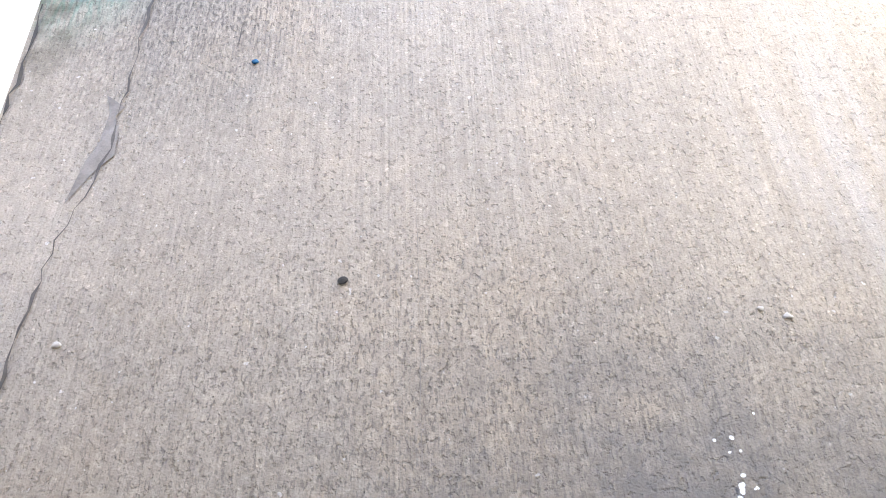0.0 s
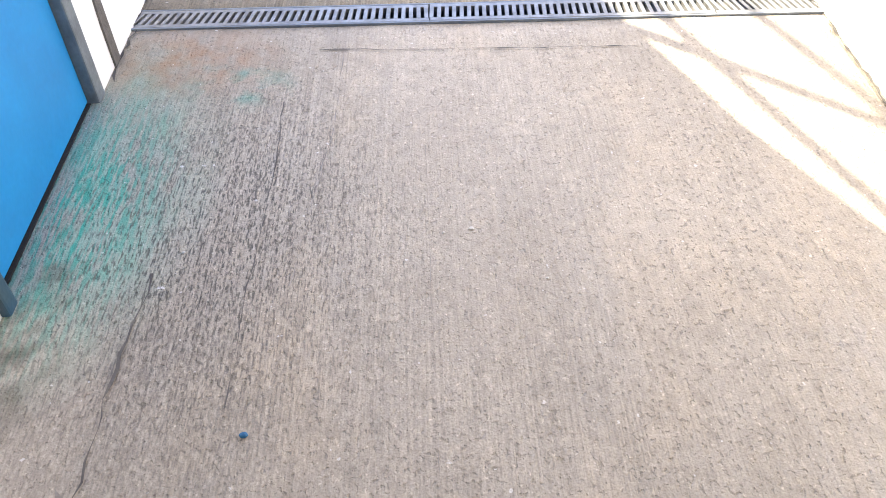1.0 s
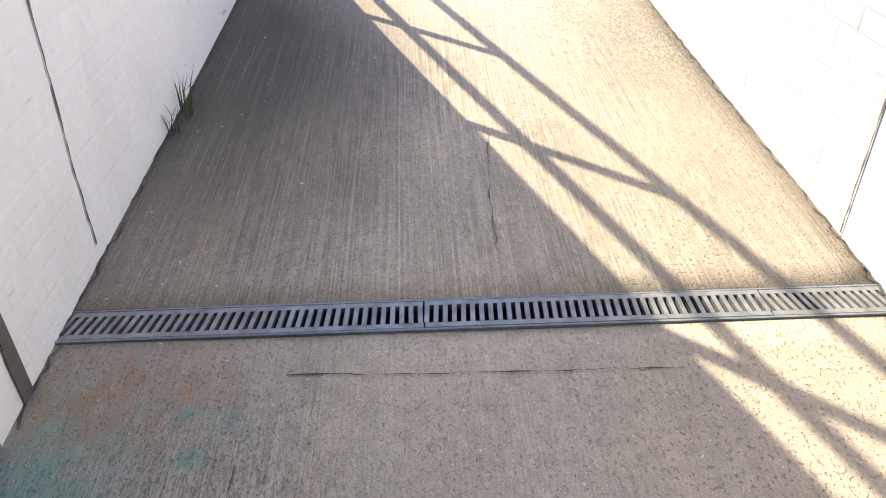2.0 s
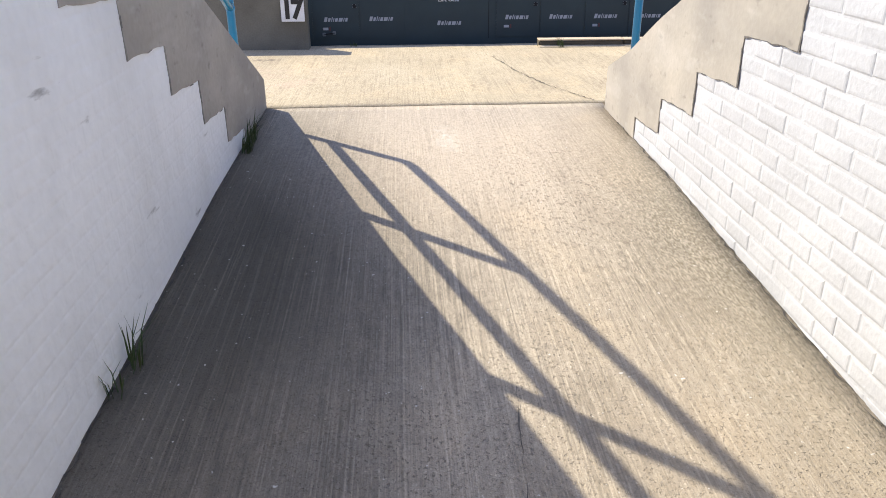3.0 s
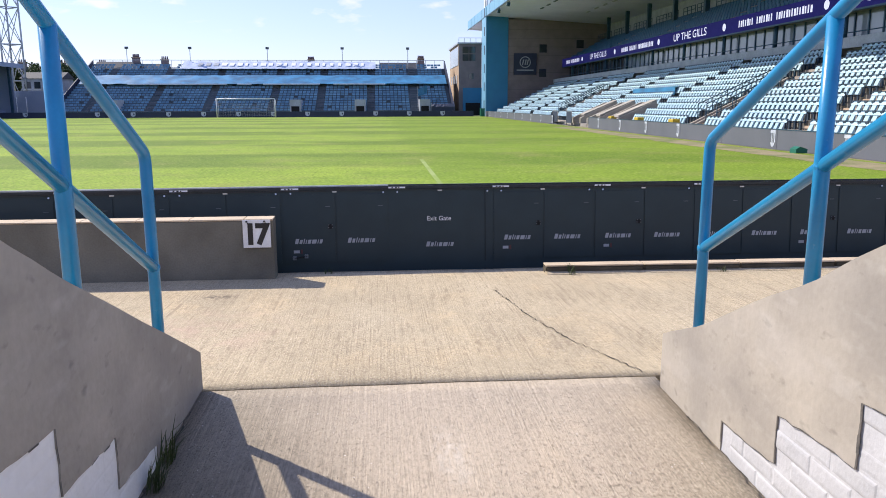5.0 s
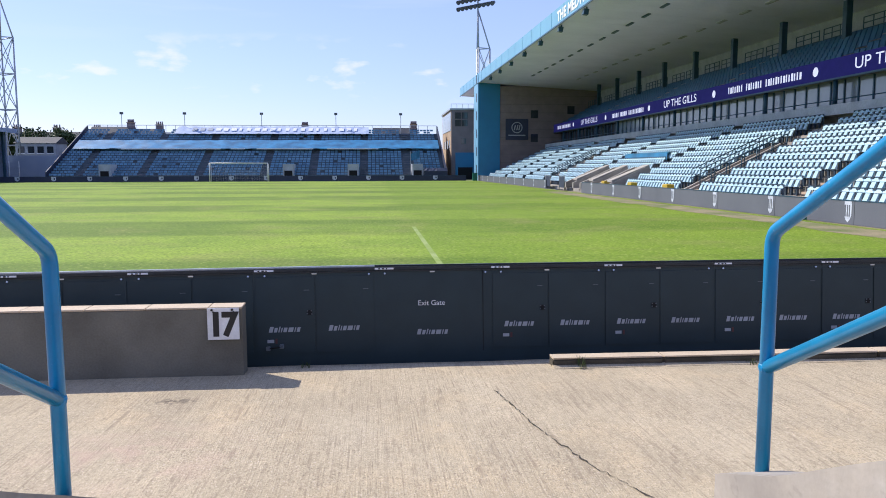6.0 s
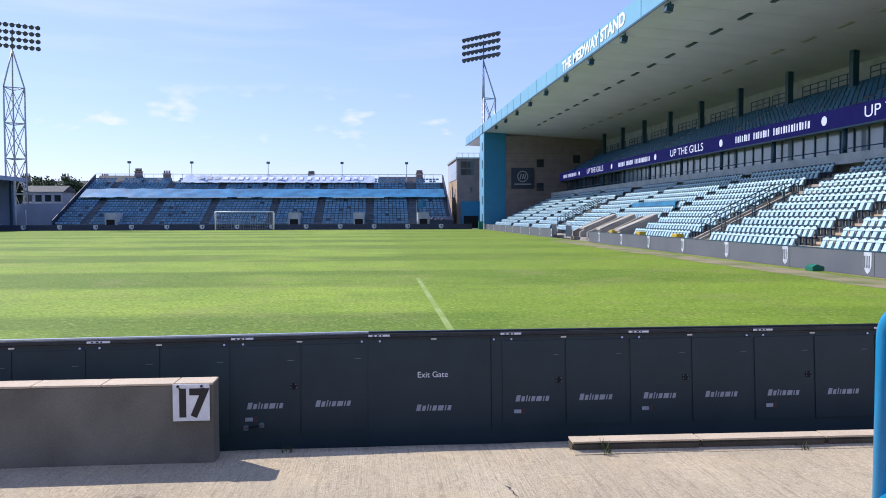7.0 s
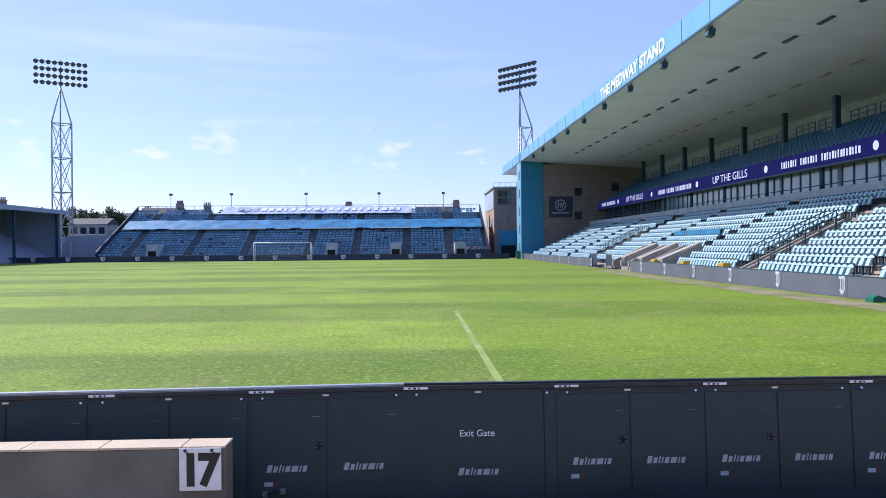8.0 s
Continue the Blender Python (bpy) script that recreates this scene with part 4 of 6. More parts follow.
def kerb():
    root = thing("kerb", (3.5, 10.4, 0.45), "worn pale concrete kerb in front of the boards", "kerb")
    x = 1.395
    rnd = random.Random(8)
    while x < 9.5:
        w = 0.9
        y = 10.27 - 0.012 * (x - 1.4) + 0.002 * (x - 4) ** 2
        y2 = 10.27 - 0.012 * (x + w - 1.4) + 0.002 * (x + w - 4) ** 2
        bm = B()
        vs = []
        for z in (0.35, 0.515):
            vs += [bm.verts.new(p) for p in ((x + 0.003, y, z), (x + w - 0.003, y2, z), (x + w - 0.003, y2 + 0.13, z), (x + 0.003, y + 0.13, z))]
        for q in ((3, 2, 1, 0), (4, 5, 6, 7), (0, 1, 5, 4), (1, 2, 6, 5), (2, 3, 7, 6), (3, 0, 4, 7)):
            bm.faces.new([vs[i] for i in q])
        bmesh.ops.bevel(bm, geom=bm.edges[:], offset=0.012, segments=2, affect="EDGES")
        for v in bm.verts:
            v.co.z += rnd.uniform(-0.003, 0.003)
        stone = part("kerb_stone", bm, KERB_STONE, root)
        top = B()
        vs = []
        for z in (0.514, 0.527):
            vs += [top.verts.new(p) for p in ((x + 0.006, y + 0.004, z), (x + w - 0.006, y2 + 0.004, z), (x + w - 0.006, y2 + 0.128, z), (x + 0.006, y + 0.128, z))]
        for q in ((3, 2, 1, 0), (4, 5, 6, 7), (0, 1, 5, 4), (1, 2, 6, 5), (2, 3, 7, 6), (3, 0, 4, 7)):
            top.faces.new([vs[i] for i in q])
        for v in top.verts:
            v.co += Vector((0, rnd.uniform(-0.004, 0.004), rnd.uniform(-0.002, 0.002)))
        part("foot_fillet", prism(B(), [(y - 0.075, ground_z(y) - 0.02), (y + 0.02, ground_z(y) - 0.02), (y + 0.02, ground_z(y) + 0.016), (y - 0.01, ground_z(y) + 0.014), (y - 0.07, ground_z(y) + 0.005)], "x", x, x + w), CONCRETE_TERRACE, stone, "pale mortar fillet along the foot")
        # thin pale slab paints the sunlit top over the dark stone
        part("sunlit_top", top, COPING, stone, "pale top with sunlight put into its colour")
        x += w
    return root


kerb()


# ---- advertising screens seen from behind ----
BY_TOP, BZ_TOP, BY_BOT, BZ_BOT = 10.97, 1.18, 10.9, 0.24
LEAN_B = math.degrees(math.atan2(BY_TOP - BY_BOT, BZ_TOP - BZ_BOT))


def on_board(x, z, proud=0.0):
    """The pose of a thing lying on the boards' backs at the height z."""
    s = (z - BZ_BOT) / (BZ_TOP - BZ_BOT)
    y = BY_BOT + (BY_TOP - BY_BOT) * s - 0.05 * max(0.0, -x)
    return pose(x, y, z, 90 - LEAN_B, 0, 0) @ pose(0, 0, proud)


def board_box(x0, x1, z0, z1, d0, d1, bevel=0.0):
    """A box on the boards' sloping backs, proud by d0 to d1."""
    bm = box(B(), x0, x1, 0, 1, 0, 1)
    for v in bm.verts:
        p = on_board(v.co.x, z0 if v.co.z < 0.5 else z1, d0 if v.co.y > 0.5 else d1).translation
        v.co = p
    if bevel:
        bmesh.ops.bevel(bm, geom=bm.edges[:], offset=bevel, segments=2, affect="EDGES")
    return bm


def word_bars(parent, xc, z, w, h, mat, widths, proud=0.0035):
    """A brand mark as slanted plain bars."""
    total = sum(widths) + 0.35 * (len(widths) - 1)
    x = xc - w / 2
    for k, u in enumerate(widths):
        bw = w * u / total
        hh = h * (1.25 if k in (0, 2) else 1.0)
        bm = B()
        vs = [bm.verts.new(on_board(x + dx + s * 0.25 * hh, z - h / 2 + s * hh, proud).translation) for dx, s in ((0, 0), (bw, 0), (bw, 1), (0, 1))]
        bm.faces.new(vs)
        part("mark", bm, mat, parent)
        x += bw + w * 0.35 / total


def screen_panel(x0, x1, style):
    root = thing("advertising_board", ((x0 + x1) / 2, BY_BOT, BZ_BOT), {"gate": "black exit gate panel between screen boards, pale lettering", "doors": "black steel back of a perimeter screen board with two doors", "plain": "black steel back of a perimeter screen board"}[style], "board", "screen boards along the pitch")
    part("cabinet", board_box(x0, x1, BZ_BOT, BZ_TOP, -0.09, 0.0), BOARD_BLACK, root)
    part("top_rail", board_box(x0, x1, BZ_TOP - 0.022, BZ_TOP + 0.004, -0.095, 0.014, 0.003), BOARD_TRIM, root)
    # bright metal lip on the left boards carries the glare along their top
    part("lip", board_box(x0, x1, BZ_TOP + 0.006, BZ_TOP + 0.018, -0.09, -0.03), BOARD_TRIM if x0 > -0.6 else ALUMINIUM, root)
    mid = (x0 + x1) / 2
    if style != "gate":
        for a, b in ((x0 + 0.012, mid - 0.006), (mid + 0.006, x1 - 0.012)):
            dr = part("door", board_box(a, b, 0.47, 1.115, 0.0, 0.007, 0.002), BOARD_BLACK, root)
            word_bars(dr, (a + b) / 2 - 0.015, 0.672, 0.255, 0.038, PALE_PRINT, (1.0, 0.8, 0.3, 0.3, 0.9, 1.3, 0.3, 0.8), 0.0085)
            part("latch_mark", board_box(b - 0.09, b - 0.045, 1.0, 1.004, 0.007, 0.009), STEEL_GREY, dr)
        lock = part("lock", board_box(mid - 0.075, mid - 0.03, 0.79, 0.835, 0.007, 0.012, 0.002), BLACK_VOID, root)
        for dx, dz in ((-0.068, 0.827), (-0.036, 0.827), (-0.07, 0.803), (-0.032, 0.8)):
            part("bolt", board_box(mid + dx - 0.004, mid + dx + 0.004, dz - 0.004, dz + 0.004, 0.012, 0.016), STEEL_GREY, root)
        part("data_plate", board_box(x0 + 0.1, x0 + 0.155, 0.565, 0.592, 0.007, 0.0095), PALE_PRINT, root, "small grey data plate")
        part("warning_label", board_box(x0 + 0.165, x0 + 0.183, 0.558, 0.6, 0.007, 0.0095), RED_PRINT, root, "small dark red label")
    else:
        lettering("gate_lettering", "Exit Gate", 0.062, on_board(0.488, 0.868, 0.003), WHITE_PRINT, root, label="small white lettering")
        word_bars(root, 0.49, 0.618, 0.262, 0.038, PALE_PRINT, (1.0, 0.8, 0.3, 0.3, 0.9, 1.3, 0.3, 0.8))
        part("leaf_gap", board_box(x1 - 0.075, x1 - 0.07, 0.45, 1.15, 0.0, 0.003), BLACK_VOID, root)
    # clips, bolts and a taped number strip along the top
    tape = part("number_tape", board_box(x0 + 0.0, x0 + 0.16, BZ_TOP - 0.018, BZ_TOP - 0.003, 0.015, 0.0175), WHITE_PRINT, root, "torn white number tape")
    for k, w in enumerate((0.015, 0.02, 0.012)):
        part("mark", board_box(x0 + 0.03 + k * 0.032, x0 + 0.03 + k * 0.032 + w, BZ_TOP - 0.016, BZ_TOP - 0.006, 0.018, 0.0195), BLACK_PRINT, tape)
    for dx in (-0.05, 0.085):
        part("bolt", tube(B(), on_board(x0 + dx, BZ_TOP - 0.055, 0.0).translation, on_board(x0 + dx, BZ_TOP - 0.052, 0.01).translation, 0.008, 10), ALUMINIUM, root)
    part("clip", board_box(mid - 0.03, mid + 0.012, BZ_TOP - 0.048, BZ_TOP - 0.034, 0.0, 0.008, 0.002), ALUMINIUM, root, "bare metal clip")
    part("shadow_rail", board_box(x0 + 0.003, x1 - 0.003, BZ_TOP - 0.036, BZ_TOP - 0.026, 0.0, 0.01), BOARD_TRIM, root)
    return root


PW = 1.003
for k in range(-7, 9):
    x0 = 0.005 + PW * k
    screen_panel(x0, x0 + PW, "gate" if k == 0 else "doors")


def cable_bracket():
    root = thing("cable_bracket", (-0.85, 10.75, 0.5), "small black cable bracket at the boards' foot", "bracket")
    part("bar", tube(B(), on_board(-0.89, 0.52, 0.03).translation, on_board(-0.77, 0.535, 0.03).translation, 0.006, 8), BLACK_VOID, root)
    for x, z in ((-0.89, 0.52), (-0.78, 0.535)):
        part("clamp", board_box(x - 0.018, x + 0.018, z - 0.018, z + 0.018, 0.0, 0.035, 0.004), STEEL_GREY, root)


cable_bracket()


# ---- weeds in the joints ----
def weed(x, y, height, n, seed, lean=(0, 0)):
    rnd = random.Random(seed)
    bm = B()
    z = ground_z(y) - 0.01
    for _ in range(n):
        a = rnd.uniform(0, math.tau)
        d = Vector((math.cos(a) * 0.5 + lean[0], math.sin(a) * 0.5 + lean[1], 0))
        h = height * rnd.uniform(0.5, 1.1)
        base = Vector((x + rnd.uniform(-0.03, 0.03), y + rnd.uniform(-0.05, 0.05), z))
        side = Vector((-d.y, d.x, 0)).normalized() * 0.003
        pts = [base, base + d * h * 0.25 + Vector((0, 0, h * 0.6)), base + d * h * 0.8 + Vector((0, 0, h * 0.95))]
        v = [bm.verts.new(p) for p in (pts[0] - side, pts[0] + side, pts[1] + side * 0.8, pts[1] - side * 0.8, pts[2])]
        bm.faces.new(v[:4])
        bm.faces.new((v[3], v[2], v[4]))
    return solid("weed", bm, WEED, "small tuft of weeds rooted in a joint", "weed", "weeds", "stuff")


for i, (x, y, h, n, lean) in enumerate(((-0.97, 6.55, 0.16, 46, (0.6, 0)), (-0.98, 6.75, 0.2, 30, (0.5, 0)), (-0.97, 4.42, 0.22, 16, (0.3, 0.2)), (-0.98, 4.3, 0.15, 10, (0.2, 0)), (1.62, 10.23, 0.12, 22, (0, -0.2)), (3.0, 10.21, 0.07, 18, (0, -0.2)), (-0.55, 10.5, 0.07, 22, (0, -0.3)))):
    weed(x, y, h, n, 20 + i, lean)


# ---- loose bits on the slab ----
def crumb(name, x, y, r, mat, label, category, seed):
    bm = B()
    bmesh.ops.create_icosphere(bm, subdivisions=2, radius=r, matrix=Matrix.Translation((x, y, ground_z(y) + r * 0.45)) @ Matrix.Diagonal((1.2, 0.9, 0.6, 1)))
    for v in bm.verts:
        v.co += Vector((1, 1, 0.5)) * r * 0.35 * noise.noise(v.co * (0.9 / r) + Vector((seed, 0, 0)))
    return solid(name, bm, mat, label, category)


crumb("paint_chip", -0.415, 1.52, 0.008, POST_BLUE, "small blue flake of paint on the slab", "paint chip", 1)
crumb("debris", -0.174, 0.876, 0.009, GROOVE, "small dark crumb of dirt on the slab", "debris", 2)
for i, (x, y) in enumerate(((-0.63, 2.02), (0.66, 0.78), (0.71, 0.76), (0.01, 2.06), (0.08, 2.07), (-0.72, 0.75), (0.25, 1.9))):
    crumb("pale_stone", x, y, 0.004 + 0.002 * (i % 3), CRATER, "pale stone chip set in the concrete", "stone", 5 + i)


# ---- pitch and ground ----
PZ = 0.276
g = B()
for x0, x1, y0, y1, z in ((-3000, 3000, 11.1, 3000, PZ - 0.03), (-3000, 3000, -3000, 11.1, -0.6)):
    g.faces.new([g.verts.new(p) for p in ((x0, y0, z), (x1, y0, z), (x1, y1, z), (x0, y1, z))])
g.verts.ensure_lookup_table()
g.faces.new((g.verts[4 + 3], g.verts[4 + 2], g.verts[1], g.verts[0]))
solid("ground", g, EARTH, "bare dry ground round the pitch", "ground", kind="structure")
solid("pitch", box(B(), -49.5, 14.2, 11.3, 107.6, PZ - 0.2, PZ), GRASS, "green mown football pitch with light and dark bands", "pitch", kind="structure")


def line(x0, x1, y0, y1):
    solid("pitch_line", box(B(), x0, x1, y0, y1, PZ - 0.1, PZ + 0.004), PITCH_LINE, "faded white pitch marking in the turf", "line", kind="structure")


line(1.16, 1.27, 14.0, 27.0)
strip = B()
prev = None
for i in range(40):
    y = 12 + i * 1.2
    w = 0.5 + 0.35 * noise.noise((y * 0.4, 0, 7))
    pair = [strip.verts.new(p) for p in ((12.9 - w, y, PZ + 0.005), (13.6 + w * 0.4, y, PZ + 0.005))]
    if prev:
        strip.faces.new((prev[0], prev[1], pair[1], pair[0]))
    prev = pair
solid("worn_strip", strip, EARTH, "dry worn strip along the touchline", "ground", kind="structure")


# ---- hoardings round the pitch ----
def crest(bm, cx, cy, z0, z1, w, facing):
    """A shield outline, pointed below."""
    pts = [(-0.5, 1), (0.5, 1), (0.5, 0.35), (0.3, 0.12), (0, 0), (-0.3, 0.12), (-0.5, 0.35)]
    vs = [bm.verts.new((cx + (u * w if facing == "y" else 0), cy + (u * w if facing == "x" else 0), z0 + v * (z1 - z0))) for u, v in pts]
    bm.faces.new(vs)
    return bm


def hoarding(x0, x1, y0, y1, mat, along, face, label):
    root = thing("hoarding", ((x0 + x1) / 2, (y0 + y1) / 2, PZ), label, "hoarding", "hoardings round the pitch")
    part("panel", box(B(), x0, x1, y0, y1, PZ - 0.02, PZ + 0.70), mat, root)
    part("cap", box(B(), x0 - 0.01, x1 + 0.01, y0 - 0.01, y1 + 0.01, PZ + 0.702, PZ + 0.73), DARK_METAL, root)
    if along == "y":
        part("crest", crest(B(), x0 - 0.006, y0 + 0.3, PZ + 0.04, PZ + 0.69, 0.36, "x"), CREST, root, "pale club crest as a plain shield")
        for dy, w in ((-0.1, 0.045), (0.0, 0.045), (0.1, 0.07)):
            part("crest_bar", box(B(), x0 - 0.012, x0 - 0.008, y0 + 0.3 + dy, y0 + 0.3 + dy + w, PZ + 0.22, PZ + 0.58), GREY_BOARD, root)
    else:
        part("crest", crest(B(), x0 + 0.3, y0 - 0.006, PZ + 0.1, PZ + 0.72, 0.62, "y"), CREST, root, "pale club crest as a plain shield")
        part("crest_bar", crest(B(), x0 + 0.4, y0 - 0.010, PZ + 0.3, PZ + 0.55, 0.16, "y"), NAVY, root)
    return root


FBX = 14.6
y = 30.8 - 4.57 * 4
while y < 104:
    if not 56.0 < y < 65:
        hoarding(FBX, FBX + 0.08, y, min(y + 4.55, 56.4) if y < 56.4 else y + 4.55, GREY_BOARD, "y", -1, "grey printed hoarding panel beside the touchline")
    y += 4.57
x = 13.0
while x > -58:
    hoarding(x - 4.58, x, 108.9, 108.98, NAVY, "x", -1, "navy printed hoarding panel behind the far goal")
    x -= 4.6


def goal():
    root = thing("football_goal", (-17.45, 107.8, PZ), "white football goal with a slack net", "goal")
    xl, xr, y = -21.5, -13.88, 107.8
    for x in (xl, xr):
        part("post", tube(B(), (x, y, PZ), (x, y, PZ + 2.44), 0.07, 10), NET, root)
        part("stay", tube(B(), (x, y, PZ + 2.44), (x, y + 1.0, PZ + 2.2), 0.035, 8), NET, root)
        part("back_post", tube(B(), (x, y + 1.0, PZ), (x, y + 1.0, PZ + 2.2), 0.03, 8), NET, root)
    part("crossbar", tube(B(), (xl, y, PZ + 2.44), (xr, y, PZ + 2.44), 0.07, 10), NET, root)
    bm = B()
    for i in range(25):
        x = xl + (xr - xl) * i / 24
        sag = 0.45 * math.sin(math.pi * i / 24)
        tube(bm, (x, y + 0.05, PZ + 2.4), (x, y + 0.95, PZ + 2.1 - sag), 0.006, 4)
        tube(bm, (x, y + 0.95, PZ + 2.1 - sag), (x, y + 1.0, PZ + 0.05), 0.006, 4)
    for j in range(9):
        for i in range(12):
            a, b = i / 12, (i + 1) / 12
            za, zb = [PZ + (2.1 - 0.45 * math.sin(math.pi * s)) * (1 - j / 9) for s in (a, b)]
            tube(bm, (xl + (xr - xl) * a, y + 0.97, za), (xl + (xr - xl) * b, y + 0.97, zb), 0.006, 4)
    part("net", bm, NET, root, "white cord net", "stuff")
    return root


goal()


# ---- east stand: raked seats, boxes, upper tier and roof ----
SY0, SY1 = 14.0, 110.0
ROWS_N, TREAD_W, RISE = 11, 0.78, 0.35
FX, FZ = 16.1, 0.52


def stand_structure():
    root = thing("east_stand", (20, 60, PZ), "two-tier grandstand with pale blue seats and a deep grey roof", "stand", kind="structure")
    out = [(FX - 0.9, PZ - 0.3), (FX - 0.9, PZ + 0.2), (FX - 0.35, PZ + 0.2)]
    x, z = FX - 0.35, FZ
    for i in range(ROWS_N):
        out += [(x, z), (x + TREAD_W, z)]
        x, z = x + TREAD_W, z + RISE
    out += [(x, PZ - 0.3)]
    part("lower_rake", prism(B(), out, "y", SY0, SY1), TREAD, root)
    part("box_ledge", box(B(), 24.35, 25.1, SY0, SY1, 4.75, 5.3), BACK_WALL, root, "pale concrete ledge before the boxes")
    part("box_floor", box(B(), 25.1, 32, SY0, SY1, 4.2, 5.2), TREAD, root)
    part("box_back", box(B(), 29.5, 29.7, SY0, SY1, 5.2, 6.9), DARK_METAL, root)
    # upper tier
    out = [(25.6, 6.85), (25.6, 7.7)]
    x, z = 25.9, 7.6
    for i in range(6):
        out += [(x, z), (x + 0.78, z)]
        x, z = x + 0.78, z + 0.42
    out += [(x, z), (32.0, z), (32.0, 6.85)]
    part("upper_rake", prism(B(), out, "y", SY0, SY1), TREAD, root)
    part("upper_wall", box(B(), 32.0, 32.3, SY0, SY1, 5, 13.2), BACK_WALL, root, "pale block wall behind the upper tier")
    return root


stand_structure()


def roof_z(y, base):
    return base + 0.0093 * (y - 75)


def stand_roof():
    root = thing("stand_roof", (22, 60, 14), "deep cantilever roof with pale blue fascia and grey soffit", "roof", kind="structure")
    def sheet(x0, x1, za0, za1, zb0, zb1, y0, y1):
        bm = B()
        vs = []
        for yy in (y0, y1):
            vs += [bm.verts.new(p) for p in ((x0, yy, roof_z(yy, za0)), (x1, yy, roof_z(yy, zb0)), (x1, yy, roof_z(yy, zb1)), (x0, yy, roof_z(yy, za1)))]
        for q in ((0, 1, 2, 3), (7, 6, 5, 4), (0, 4, 5, 1), (1, 5, 6, 2), (2, 6, 7, 3), (3, 7, 4, 0)):
            bm.faces.new([vs[i] for i in q])
        bmesh.ops.recalc_face_normals(bm, faces=bm.faces[:])
        return bm
    ya, yb = SY0 - 3, 132.0
    # soffit built as broad ribbed sheets
    bm = B()
    for k in range(51):
        y0 = ya + (yb - ya) * k / 51
        y1 = ya + (yb - ya) * (k + 1) / 51 - 0.04
        s = sheet(14.95, 32.3, 13.42, 13.5, 12.35, 12.43, y0, y1)
        me = bpy.data.meshes.new("soffit_tmp")
        s.to_mesh(me)
        s.free()
        bm.from_mesh(me)
        bpy.data.meshes.remove(me)
    part("soffit", bm, SOFFIT, root, "grey ribbed metal soffit")
    part("roof_sheet", sheet(14.95, 32.6, 13.52, 14.62, 12.5, 13.2, ya, yb), FASCIA, root)
    part("fascia", sheet(14.86, 14.94, 13.38, 14.72, 13.38, 14.72, ya, yb), FASCIA, root, "pale blue metal fascia")
    part("gutter_lip", sheet(14.80, 14.86, 13.30, 13.42, 13.30, 13.42, ya, yb), DARK_METAL, root)
    for k in range(30):
        yy = ya + 4 * k
        part("fascia_joint", sheet(14.845, 14.858, 13.4, 14.7, 13.4, 14.7, yy, yy + 0.05), CLAD_BLUE, root)
    for row_x, zz in ((19.9, 13.11), (25.6, 12.76)):
        for k in range(22):
            yy = 23.3 + 3.5 * k
            z = roof_z(yy, zz)
            part("soffit_lamp", box(B(), row_x - 0.12, row_x + 0.12, yy, yy + 1.3, z - 0.06, z + 0.05), DARK_METAL if row_x < 20 else SOFFIT_DULL, root, "recessed strip lamp")
    # name along the fascia
    lettering("roof_lettering", "THE MEDWAY STAND", 1.08, pose(14.835, 57.4, roof_z(58, 14.04), 90, 0, -90), WHITE_PRINT, root, 1.42, label="bold white capitals", bold=0.045)
    return root


stand_roof()


def loudspeaker(y):
    z = roof_z(y, 13.3)
    root = thing("loudspeaker", (15.1, y, z), "dark loudspeaker box hanging under the roof edge", "loudspeaker", "loudspeakers of the stand")
    part("cabinet", prism(B(), [(14.9, z - 0.4), (15.25, z - 0.46), (15.32, z - 0.08), (14.97, z - 0.02)], "y", y - 0.22, y + 0.22), DARK_METAL, root)
    part("bracket", tube(B(), (15.2, y, z - 0.2), (15.2, y, z + 0.2), 0.05, 8), DARK_METAL, root)


for k in range(-2, 9):
    loudspeaker(43.6 + 7.15 * k)

for k in range(-4, 7):
    yy = 57.6 + 7.42 * k
    solid("column", box(B(), 29.4, 29.8, yy - 0.2, yy + 0.2, 9.6, roof_z(yy, 12.56)), DARK_METAL, "dark blue steel roof column in the upper tier", "column", "columns of the upper tier")


